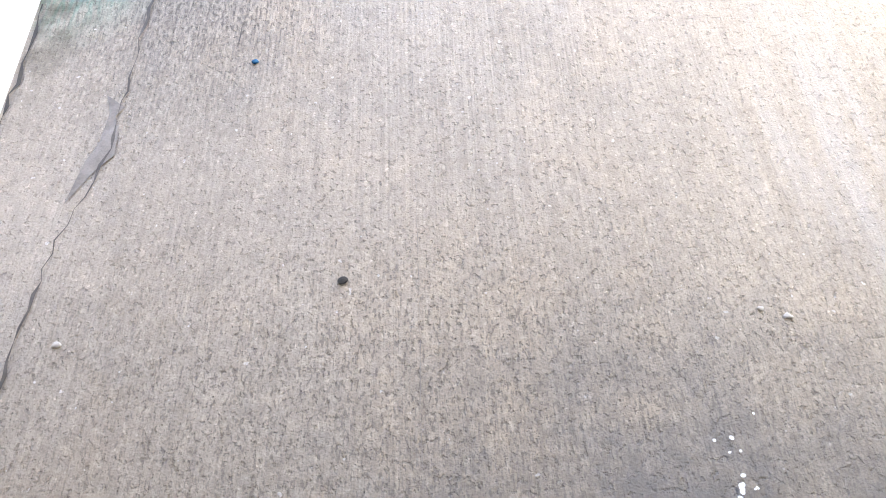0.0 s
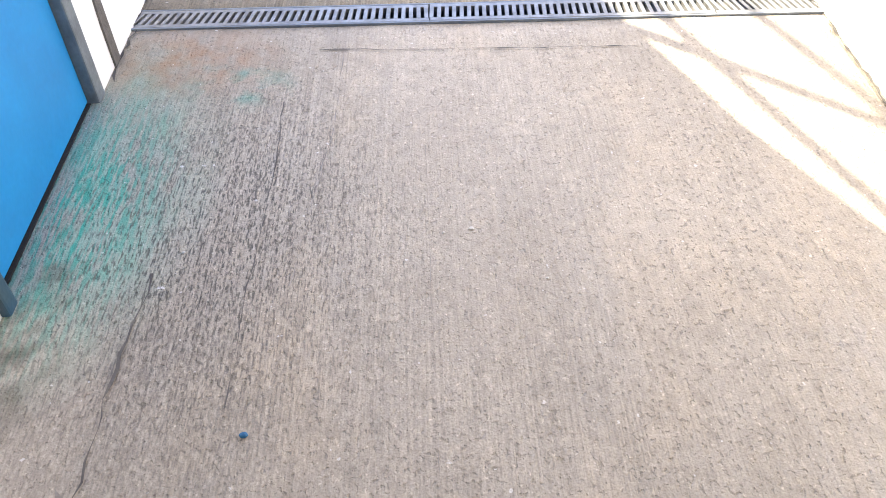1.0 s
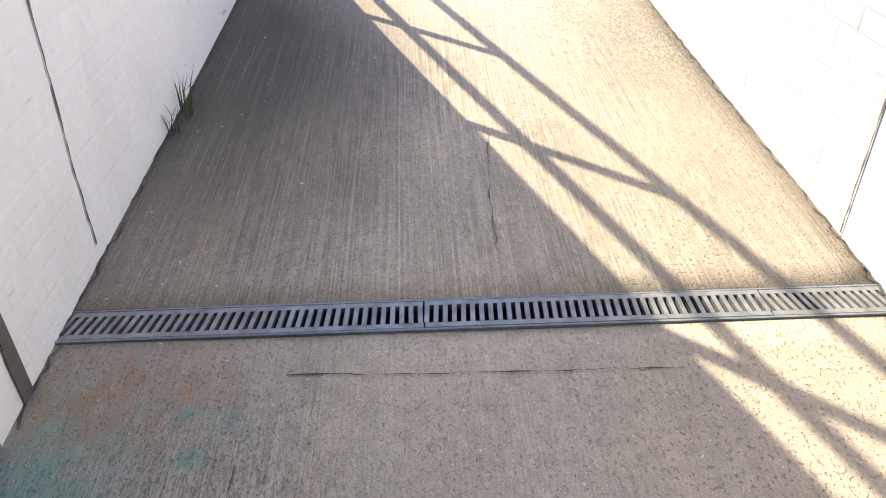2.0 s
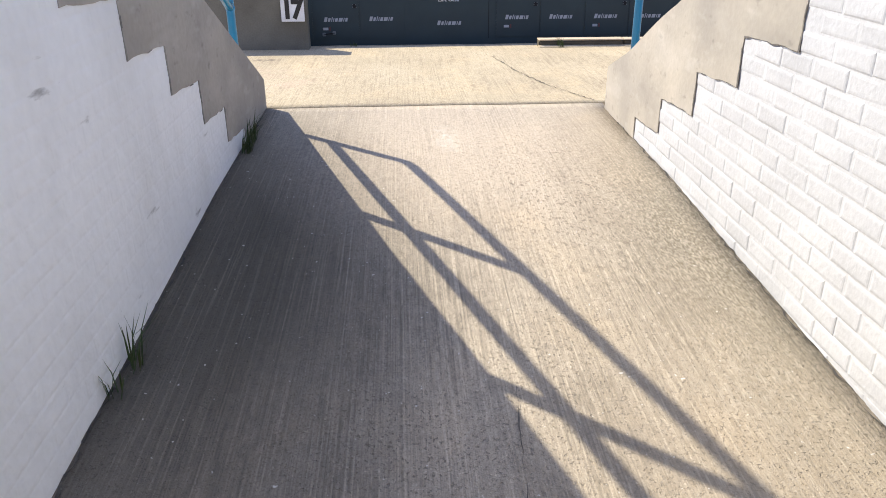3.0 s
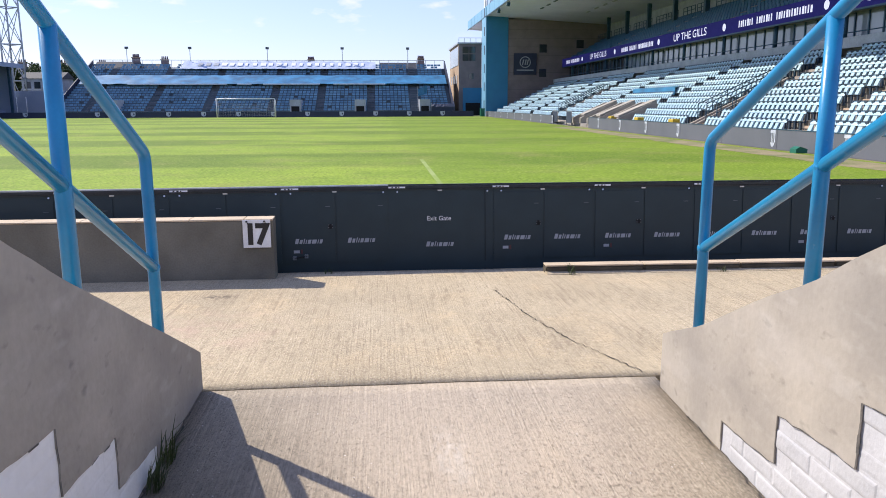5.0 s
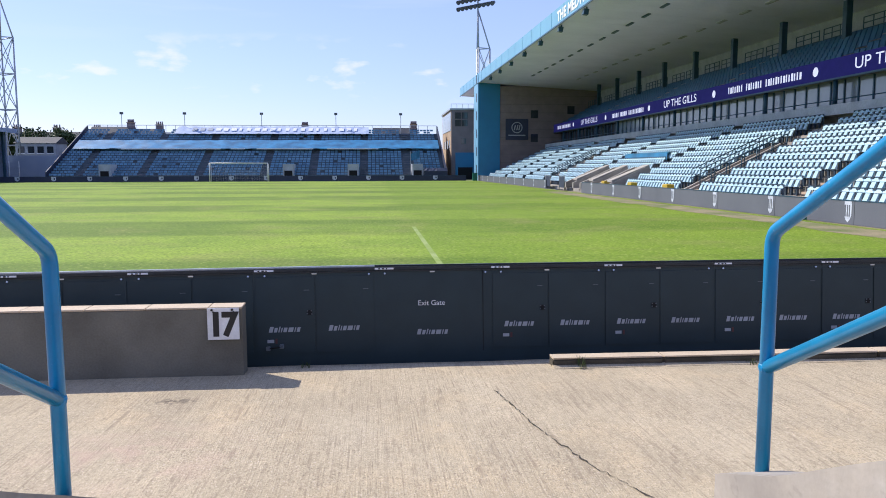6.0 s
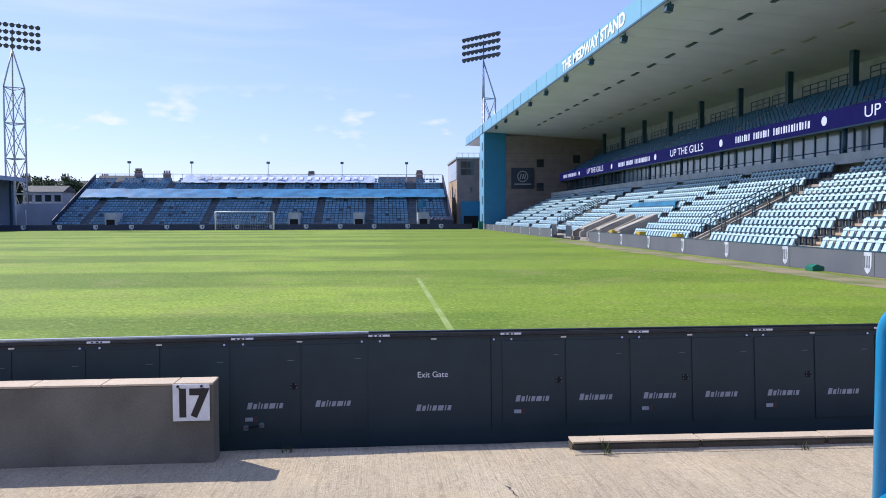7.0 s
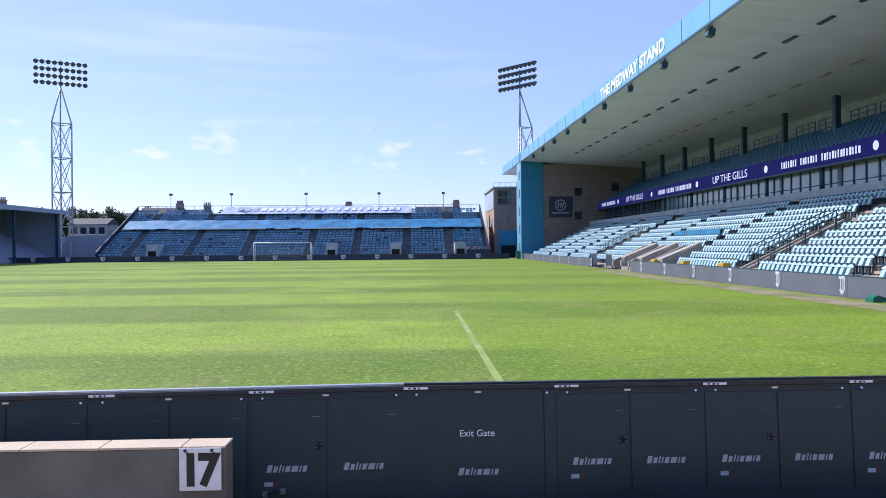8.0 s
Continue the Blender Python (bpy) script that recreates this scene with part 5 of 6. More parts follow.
def end_wall():
    root = thing("stand_end_wall", (22, 111, PZ), "brown brick end wall of the stand with blue cladding pier", "wall", kind="structure")
    y = 110.0
    part("brick_wall", box(B(), 17.9, 32.3, y, y + 4, PZ - 0.3, 13.3), BRICK_BROWN, root)
    part("pier", box(B(), 14.9, 17.9, y - 0.1, y + 4, PZ - 0.3, 13.7), CLAD_BLUE, root, "mid blue clad pier")
    part("pier_face", box(B(), 14.8, 14.9, y - 0.05, y + 4, PZ - 0.3, 14.9), FASCIA, root, "pale blue clad edge")
    for i in range(6):
        part("pier_vent", box(B(), 14.77, 14.8, y + 1.0, y + 1.6, 1.2 + i * 2.5, 2.4 + i * 2.5), NAVY, root)
    for i in range(10):
        part("band", box(B(), 17.95, 32.2, y - 0.03, y, 1.6 + 1.15 * i, 1.63 + 1.15 * i), MORTAR, root)
    for x, z in ((22.3, 8.9), (22.3, 5.6), (22.3, 2.6), (27.5, 9.5)):
        w = part("window", box(B(), x, x + 1.0, y - 0.06, y, z, z + 1.1), GLASS, root)
    sg = thing("wall_sign", (20.2, 109.9, 7.3), "square navy sign with a pale round emblem", "sign")
    part("plate", box(B(), 18.7, 21.9, 109.86, 109.94, 5.9, 8.8), NAVY, sg)
    bm = B()
    for k in range(24):
        a, b = k * math.tau / 24, (k + 1) * math.tau / 24
        pts = [(math.cos(t) * r, math.sin(t) * r) for t, r in ((a, 0.78), (b, 0.78), (b, 0.66), (a, 0.66))]
        bm.faces.new([bm.verts.new((20.3 + u, 109.84, 7.6 + v)) for u, v in pts])
    for u in (-0.3, 0.05, 0.35):
        bm.faces.new([bm.verts.new((20.3 + u + du, 109.84, 7.6 + v)) for du, v in ((-0.15, -0.35), (0.0, -0.35), (0.15, 0.35), (0.0, 0.35))])
    part("emblem", bm, PALE_PRINT, sg, "pale plain emblem")
    part("caption_bar", box(B(), 19.1, 21.5, 109.83, 109.85, 6.45, 6.6), PALE_PRINT, sg)


end_wall()


def ribbon():
    root = thing("ribbon_screen", (25.5, 60, 7.4), "long violet ribbon screen along the upper tier", "screen")
    part("screen", box(B(), 25.45, 25.6, SY0, 109.5, 6.9, 7.97), RIBBON, root)
    part("trim", box(B(), 25.42, 25.62, SY0, 109.5, 6.80, 6.895), DARK_METAL, root)
    x = 25.445
    for k in range(5):
        yc = 26.2 + 26.3 * k
        y_up, y_dot, y_bar, y_dot2 = yc + 13.4, yc + 7.0, yc, yc - 6.0
        if y_up < 106:
            lettering("screen_lettering", "UP THE GILLS", 0.86, pose(x - 0.005, y_up, 7.43, 90, 0, -90), SCREEN_WHITE, root, 1.3, label="white lit capitals")
        for yd in (y_dot, y_dot2):
            if SY0 < yd < 106:
                bm = B()
                bmesh.ops.create_circle(bm, cap_ends=True, segments=20, radius=0.27, matrix=pose(x - 0.004, yd, 7.43, 0, 90, 0))
                part("emblem", bm, SCREEN_WHITE, root)
        # sponsor's name as plain bars
        y = yc + 4.7
        for w in (2.2, 0.38, 2.2, 0.38, 4.2):
            if w > 0.4 and SY0 < y < 108:
                n = int(w / 0.3)
                for i in range(n):
                    part("name_bar", box(B(), x - 0.004, x, y - (i + 0.45 + 0.25 * (i % 3 == 1)) * w / n, y - i * w / n, 7.2, 7.66 - 0.04 * (i % 2)), SCREEN_WHITE, root)
            y -= w


ribbon()


def box_front():
    root = thing("box_glazing", (25.6, 60, 5.9), "row of tall hospitality box windows under the ribbon screen", "glazing", kind="structure")
    y = 30.0
    k = 0
    while y < 108.5:
        part("pane", box(B(), 26.3, 26.33, y + 0.06, y + 1.19, 5.3, 6.85), BOX_GLASS if y < 84 else GLASS, root)
        part("mullion", box(B(), 26.24, 26.36, y - 0.05, y + 0.05, 5.3, 6.85), DARK_METAL, root)
        if k % 6 == 0:
            part("pier", tube(B(), (25.75, y, 5.3), (25.75, y, 6.85), 0.13, 10), DARK_METAL, root)
        y += 1.25
        k += 1
    part("sill_rail", tube(B(), (25.0, 30, 5.62), (25.0, 108.5, 5.62), 0.03, 8), DARK_METAL, root)
    return root


box_front()


# ---- seats ----
def seat_meshes():
    back = B()
    prism(back, [(0.17, 0.64), (0.25, 0.77), (0.24, 0.79), (0.2, 0.79), (0.13, 0.65)], "y", -0.204, 0.204)
    bmesh.ops.bevel(back, geom=[e for e in back.edges if abs(e.verts[0].co.y - e.verts[1].co.y) < 1e-5], offset=0.014, segments=1, affect="EDGES")
    pan = prism(B(), [(-0.02, 0.36), (0.09, 0.34), (0.14, 0.63), (0.1, 0.635)], "y", -0.115, 0.115)
    leg = box(B(), 0.16, 0.2, -0.21, 0.21, 0.795, 0.815)
    box(leg, 0.165, 0.195, -0.208, -0.122, 0.26, 0.8)
    box(leg, 0.165, 0.195, 0.122, 0.208, 0.26, 0.8)
    box(leg, 0.1, 0.18, -0.2, 0.2, 0.27, 0.31)
    box(leg, 0.05, 0.12, -0.05, 0.05, 0.0, 0.34)
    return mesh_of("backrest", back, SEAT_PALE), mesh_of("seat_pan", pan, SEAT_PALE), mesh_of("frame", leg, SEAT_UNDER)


SEAT = seat_meshes()
AISLES = [(20.0, 21.2), (32.0, 33.1), (41.0, 43.3), (52.3, 53.3), (63.3, 64.3), (72.6, 75.0), (84.0, 85.0), (95.0, 96.2)]


def seat_places():
    for i in range(ROWS_N):
        y = SY0 + 1
        while y < 108.5:
            in_aisle = any(a - 0.22 < y < b + 0.22 for a, b in AISLES)
            in_dugout = i < 3 and 51.8 < y < 63.6
            if not in_aisle and not in_dugout:
                yield i, y
            y += 0.42


near_seats, rest_seats = [], []
for i, y in seat_places():
    (near_seats if 34.0 < y < 52.0 else rest_seats).append((i, y))
near_seats.sort(key=lambda s: (s[1] + s[0] * 0.2))
rest_seats += near_seats[290:]
near_seats = near_seats[:290]
for i, y in near_seats:
    s = thing("stadium_seat", (FX + i * TREAD_W + 0.05, y, FZ + i * RISE), "pale blue plastic tip-up stadium seat, folded", "seat", "seats of the east stand")
    for nm, me in zip(("backrest", "seat_pan", "frame"), SEAT):
        o = new(nm, me)
        o.parent = s


def repeat_mesh(name, template, places, mat):
    """One mesh of many copies of a small template at the places."""
    tv = np.array([v.co[:] for v in template.vertices])
    tf = [tuple(p.vertices) for p in template.polygons]
    pl = np.array(places)
    verts = (tv[None] + pl[:, None]).reshape(-1, 3)
    faces = [tuple(j + k * len(tv) for j in f) for k in range(len(pl)) for f in tf]
    me = bpy.data.meshes.new(name)
    me.from_pydata(verts.tolist(), [], faces)
    me.materials.append(mat)
    return me


block = thing("seat_block", (20, 70, 1), "rows of pale blue plastic seats on the lower tier", "seats", kind="stuff")
pts = [(FX + i * TREAD_W + 0.05, y, FZ + i * RISE) for i, y in rest_seats]
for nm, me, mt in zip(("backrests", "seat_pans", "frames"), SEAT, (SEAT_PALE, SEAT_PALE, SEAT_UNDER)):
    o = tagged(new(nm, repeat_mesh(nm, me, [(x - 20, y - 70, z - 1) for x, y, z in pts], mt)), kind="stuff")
    o.parent = block

upper = thing("upper_seat_block", (28, 60, 8), "rows of dark blue seats on the upper tier", "seats", kind="stuff")
pts = [(26.0 + 0.78 * i + 0.1 - 28, y - 60, 7.6 + 0.42 * i - 8) for i in range(6) for y in np.arange(SY0 + 1, 108, 0.52) if (y % 14.8) > 1.2]
o = tagged(new("seats", repeat_mesh("seats", mesh_of("upper_seat", prism(B(), [(0.1, 0.36), (0.16, 0.36), (0.26, 0.74), (0.2, 0.76)], "y", -0.21, 0.21), SEAT_BLUE), pts, SEAT_BLUE)), kind="stuff")
o.parent = upper

cov = thing("seat_cover", (FX + 8 * TREAD_W, 58, 3), "bright blue sheet laid over a row of seats", "sheet")
bm = B()
prev = None
for k in range(24):
    y = 54.4 + (63.0 - 54.4) * k / 23
    x, z = FX + 5 * TREAD_W, FZ + 5 * RISE - 0.05
    w = 0.03 * noise.noise((y, 0, 0))
    row = [bm.verts.new(p) for p in ((x - 0.08, y, z + 0.3), (x - 0.05, y, z + 0.8 + w), (x + 0.36, y, z + 0.88 + w), (x + 0.42, y, z + 0.5))]
    if prev:
        for a in range(3):
            bm.faces.new((prev[a], row[a], row[a + 1], prev[a + 1]))
    prev = row
part("sheet", bm, TARP_BLUE, cov)


def aisle(a, b, railed):
    root = thing("aisle_stairs", (20, (a + b) / 2, PZ), "worn tan concrete stairs between seat blocks" + (" with blue railings" if railed else ""), "stairs", "stairs of the east stand")
    for i in range(ROWS_N):
        for h in (0, 1):
            x = FX - 0.35 + i * TREAD_W + h * TREAD_W / 2
            z = FZ + i * RISE + (h + 1) * RISE / 2 - RISE / 2
            part("step", box(B(), x + 0.01, x + TREAD_W - h * TREAD_W / 2, a + 0.05, b - 0.05, z - 0.1, z + (0.012 if h == 0 else 0.0)), STEP_TAN, root)
    if railed:
        lo, hi = 1, 6
        for y in (a, a + 1.25, b):
            p = [(FX + TREAD_W * k, y, FZ + RISE * k) for k in (lo, hi)]
            part("rail", tube(B(), (p[0][0], y, p[0][2] + 1.05), (p[1][0], y, p[1][2] + 1.05), 0.03, 8), DARK_METAL, root)
            part("rail", tube(B(), (p[0][0], y, p[0][2] + 0.6), (p[1][0], y, p[1][2] + 0.6), 0.025, 8), DARK_METAL, root)
            for k in range(lo, hi + 1, 1):
                part("post", tube(B(), (FX + TREAD_W * k, y, FZ + RISE * k - 0.1), (FX + TREAD_W * k, y, FZ + RISE * k + 1.05), 0.028, 8), DARK_METAL, root)
        part("side_wall", prism(B(), [(FX - 0.3, FZ), (FX + 6.5 * TREAD_W, FZ + 6.5 * RISE), (FX + 6.5 * TREAD_W, FZ + 6.5 * RISE + 0.45), (FX + 0.2, FZ + 0.35)], "y", b - 0.35, b - 0.2), DUGOUT, root, "pale concrete side wall")
        part("side_wall", prism(B(), [(FX - 0.3, FZ), (FX + 6.5 * TREAD_W, FZ + 6.5 * RISE), (FX + 6.5 * TREAD_W, FZ + 6.5 * RISE + 0.45), (FX + 0.2, FZ + 0.35)], "y", a + 1.25, a + 1.4), DUGOUT, root, "pale concrete side wall")


for a, b in AISLES:
    aisle(a, b, b - a > 2)


def dugout(y):
    root = thing("dugout", (17, y, PZ), "weathered concrete dugout wedge before the front seats", "dugout", "dugouts")
    for s in (0, 2.2):
        part("cheek_wall", prism(B(), [(15.2, PZ), (18.0, PZ), (18.0, PZ + 1.75), (17.7, PZ + 1.75), (15.2, PZ + 0.6)], "y", y + s, y + s + 0.25), DUGOUT, root)
    part("roof_slab", prism(B(), [(15.5, PZ + 0.78), (18.0, PZ + 1.77), (18.0, PZ + 1.92), (15.5, PZ + 0.9)], "y", y + 0.1, y + 1.1), DUGOUT, root)
    part("back_wall", box(B(), 17.8, 18.0, y + 0.25, y + 2.2, PZ, PZ + 1.75), BRICK_TAN, root)


for y in (52.4, 56.6, 60.8):
    dugout(y)


def barrier(y):
    root = thing("crowd_barrier", (14.8, y, PZ), "dark metal crowd barrier beside the players' entrance", "barrier")
    for yy in (y, y + 1.6):
        part("leg", tube(B(), (14.7, yy, PZ), (14.7, yy, PZ + 1.1), 0.03, 8), STEEL_GREY, root)
        part("foot", tube(B(), (14.4, yy, PZ + 0.03), (15.0, yy, PZ + 0.03), 0.03, 8), STEEL_GREY, root)
    part("rail", tube(B(), (14.7, y, PZ + 1.1), (14.7, y + 1.6, PZ + 1.1), 0.03, 8), STEEL_GREY, root)
    part("panel", box(B(), 14.68, 14.72, y + 0.05, y + 1.55, PZ + 0.2, PZ + 1.05), NAVY, root)


barrier(61.5)
barrier(66.2)
for y in (42.7, 48.2, 53.4):
    solid("grit_bin", box(B(), 15.3, 15.7, y, y + 0.7, PZ + 0.18, PZ + 0.86, 0.05), YELLOW, "yellow plastic grit bin behind the hoardings", "bin", "grit bins")


def wheelie_bin(x, y):
    root = thing("wheelie_bin", (x, y, PZ), "green plastic wheeled bin by the pitch", "bin")
    bm = box(B(), x - 0.3, x + 0.3, y - 0.35, y + 0.35, PZ - 0.01, PZ + 1.0, 0.04)
    part("body", bm, GREEN_BIN, root)
    part("lid", box(B(), x - 0.33, x + 0.33, y - 0.38, y + 0.38, PZ + 1.01, PZ + 1.08, 0.02), GREEN_BIN, root)


wheelie_bin(14.0, 107.2)
bm = prism(B(), [(13.95, PZ), (14.35, PZ), (14.35, PZ + 0.14), (14.1, PZ + 0.22), (13.95, PZ + 0.14)], "y", 28.3, 28.7)
solid("sprinkler_box", bm, GREEN_BIN, "dark green plastic box lying by the touchline", "box")

upper_rail = thing("upper_rails", (29, 60, 9), "dark steel barriers in front of the upper concourse", "railing")
for k in range(-4, 7):
    y0 = 57.6 + 7.42 * k
    for y1, y2 in ((y0 + 0.7, y0 + 3.4), (y0 + 3.9, y0 + 6.7)):
        z = 10.1
        for zz in (z + 0.35, z + 0.7, z + 1.05):
            part("rail", tube(B(), (30.2, y1, zz), (30.2, y2, zz), 0.035, 6), DARK_METAL, upper_rail)
        for yy in np.linspace(y1, y2, 4):
            part("post", tube(B(), (30.2, yy, z - 0.1), (30.2, yy, z + 1.05), 0.035, 6), DARK_METAL, upper_rail)


# ---- far stand: open seats on a scaffold rake ----
FY0, FYR, FZ0 = 111.0, 0.8, 0.72
FSL = 0.4425
FXL, FXR = -43.6, 10.45
far_stand = thing("north_stand", (-17, 118, PZ), "open seated stand with dark blue seats behind the far goal", "stand", kind="structure")
out = [(FY0, PZ - 0.3)]
for i in range(20):
    out += [(FY0 + i * FYR, FZ0 + i * FYR * FSL), (FY0 + (i + 1) * FYR, FZ0 + i * FYR * FSL)]
out += [(FY0 + 16, PZ - 0.3)]
part("rake", prism(B(), out, "x", FXL, FXR), RAKE_DARK, far_stand)
part("end_panel", prism(B(), [(FY0, PZ), (FY0 + 16, PZ), (FY0 + 16, FZ0 + 16 * FSL + 0.9), (FY0, FZ0 + 0.9)], "x", FXR + 0.02, FXR + 0.15), NAVY, far_stand)
part("end_panel", prism(B(), [(FY0, PZ), (FY0 + 16, PZ), (FY0 + 16, FZ0 + 16 * FSL + 0.9), (FY0, FZ0 + 0.9)], "x", FXL - 0.15, FXL - 0.02), NAVY, far_stand)
FAR_AISLES = [-39.5, -31.5, -23.5, -15.0, -8.2, -1.0, 5.2]
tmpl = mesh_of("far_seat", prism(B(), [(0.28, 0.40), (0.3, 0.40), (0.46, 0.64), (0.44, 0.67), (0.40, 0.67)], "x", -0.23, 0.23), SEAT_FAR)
rnd = random.Random(11)
places = []
for i in range(20):
    for x in np.arange(FXL + 0.4, FXR - 0.3, 0.55):
        if any(abs(x - a) < 0.6 for a in FAR_AISLES) or rnd.random() < 0.03:
            continue
        places.append((x + 17, FY0 + i * FYR - 118, FZ0 + i * FYR * FSL - PZ))
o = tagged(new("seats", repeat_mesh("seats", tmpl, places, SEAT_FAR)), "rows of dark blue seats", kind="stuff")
o.parent = far_stand
for a in FAR_AISLES:
    bm = B()
    for i in range(20):
        for h in (0, 1):
            y0 = FY0 + i * FYR + h * 0.4
            z = FZ0 + i * FYR * FSL + h * 0.17
            box(bm, a - 0.5, a + 0.5, y0 + 0.01, FY0 + (i + 1) * FYR, z - 0.05, z + 0.02)
    part("stairs", bm, FAR_STEP, far_stand)
for x in (-36.0, -11.5, -2.6, 6.4):
    v = part("vomitory", box(B(), x - 0.75, x + 0.75, FY0 - 0.2, FY0 + 2.6, PZ, 2.6), BACK_WALL, far_stand, "pale walled gangway mouth")
    part("opening", box(B(), x - 0.55, x + 0.55, FY0 - 0.23, FY0 - 0.2, PZ, 1.7), BLACK_VOID, v)
part("back_rail", tube(B(), (FXL, FY0 + 16, 8.75), (FXR, FY0 + 16, 8.75), 0.04, 6), MAST, far_stand)
for k in range(38):
    x = FXL + (FXR - FXL) * k / 37
    part("back_post", tube(B(), (x, FY0 + 16, 7.3), (x, FY0 + 16, 8.75), 0.035, 6), MAST, far_stand)


def drape(name, x0, x1, d0, d1, mat, label, seed, lift=0.85):
    """A sheet lying over the far seats, between two depths."""
    bm = B()
    rows = []
    for j in range(7):
        y = d0 + (d1 - d0) * j / 6
        rows.append([bm.verts.new((x0 + (x1 - x0) * i / 90, y, FZ0 + (y - FY0) * FSL + lift + 0.1 * noise.noise((i * 0.35, j * 0.6, seed)) + 0.05 * noise.noise((i * 1.3, j, seed)))) for i in range(91)])
    for a, b in zip(rows, rows[1:]):
        for i in range(90):
            bm.faces.new((a[i], a[i + 1], b[i + 1], b[i])).smooth = True
    return solid(name, bm, mat, label, name.replace("_", " "))


drape("tarpaulin", FXL + 0.6, FXR - 0.3, 118.6, 121.6, TARP_BLUE, "bright blue tarpaulin strip laid over far seats", 2)
drape("banner", -29.9, -0.4, 124.0, 126.8, BANNER, "creased white and blue banner hung over the top rows", 5)
bn = thing("banner_marks", (-15, 126, 7.6), "faded grey marks printed on the banner", "print")
rnd = random.Random(5)
for k in range(22):
    x = -27.5 + k * 1.18
    y = 124.9
    z = FZ0 + (y - FY0) * FSL + 0.95
    part("mark", prism(B(), [(y, z - 0.03), (y + 1.1, z + 0.46), (y + 1.1, z + 0.5), (y, z + 0.01)], "x", x, x + rnd.uniform(0.4, 0.85)), WHITE_PRINT if k > 2 else MAST, bn)
for k, (x0, x1) in enumerate(((-36, -22), (-20.5, -18.5), (-16.8, -8.6), (-6.6, 1.0))):
    y = 118.3 + 0.0 * k
    z = FZ0 + (y - FY0) * FSL + 0.86
    solid("sheeting", box(B(), x0, x1, y - 0.25, y + 0.2, z, z + 0.14), WHITE_PRINT, "pale strip of sheeting along a seat row", "sheet")
for k, x in enumerate((-38.5, -29.0, -17.2, -5.6, 4.7)):
    root = thing("lamp_post", (x, FY0 + 16, 8), "small floodlight on a short pole behind the far stand", "lamp post", "lamps of the far stand")
    part("pole", tube(B(), (x, FY0 + 15.9, 7.2), (x, FY0 + 15.9, 10.4), 0.05, 6), MAST, root)
    part("head", box(B(), x - 0.25, x + 0.25, FY0 + 15.8, FY0 + 16.1, 10.4, 10.75, 0.03), LAMP_FACE, root)


# ---- floodlight masts ----
def mast(x, y, w, top, yaw, head_yaw, apex, bays):
    root = thing("floodlight_mast", (x, y, PZ), "tall grey lattice floodlight mast with four rows of lamps", "floodlight", "floodlights")
    rot = Matrix.Translation((x, y, 0)) @ Matrix.Rotation(radians(yaw), 4, "Z")
    def P(u, v, z):
        return rot @ Vector((u, v, z))
    neck = top - 8.0
    corners = [(-w / 2, -w / 2), (w / 2, -w / 2), (0, w * 0.6)]
    levels = [PZ + (neck - PZ) * k / bays for k in range(bays + 1)]
    for u, v in corners:
        part("leg", tube(B(), P(u, v, PZ), P(u, v, neck), 0.13, 8), MAST, root)
        part("leg_top", tube(B(), P(u, v, neck), P(*apex, top - 2.2), 0.11, 8), MAST, root)
    part("spine", tube(B(), P(*apex, top - 3.0), P(*apex, top + 1.0), 0.12, 8), MAST, root)
    head = Matrix.Translation(P(*apex, 0)) @ Matrix.Rotation(radians(head_yaw), 4, "Z")
    def H(u, v, z):
        return head @ Vector((u, v, z))
    for a, b in zip(levels, levels[1:]):
        for (u0, v0), (u1, v1) in zip(corners, corners[1:] + corners[:1]):
            part("brace", tube(B(), P(u0, v0, a), P(u1, v1, b), 0.06, 6), MAST, root)
            part("brace", tube(B(), P(u1, v1, a), P(u0, v0, b), 0.06, 6), MAST, root)
            part("strut", tube(B(), P(u0, v0, b), P(u1, v1, b), 0.08, 6), MAST, root)
    for r in range(4):
        z = top - 1.6 + r * 1.05
        part("lamp_bar", tube(B(), H(-3.5, -0.3, z), H(3.5, -0.3, z), 0.06, 6), MAST, root)
        for c in range(9):
            u = -3.4 + c * 0.85
            lm = part("lamp", tube(B(), H(u, -0.2, z + 0.1), H(u, -0.8, z - 0.22), 0.2, 12, 0.36), LAMP_FACE, root)
    return root


mast(-54.6, 125.0, 2.75, 29.4, 28, 28, (0, 0), 4)
mast(17.45, 123.0, 1.7, 28.4, -90, -48, (0, -0.85), 4)


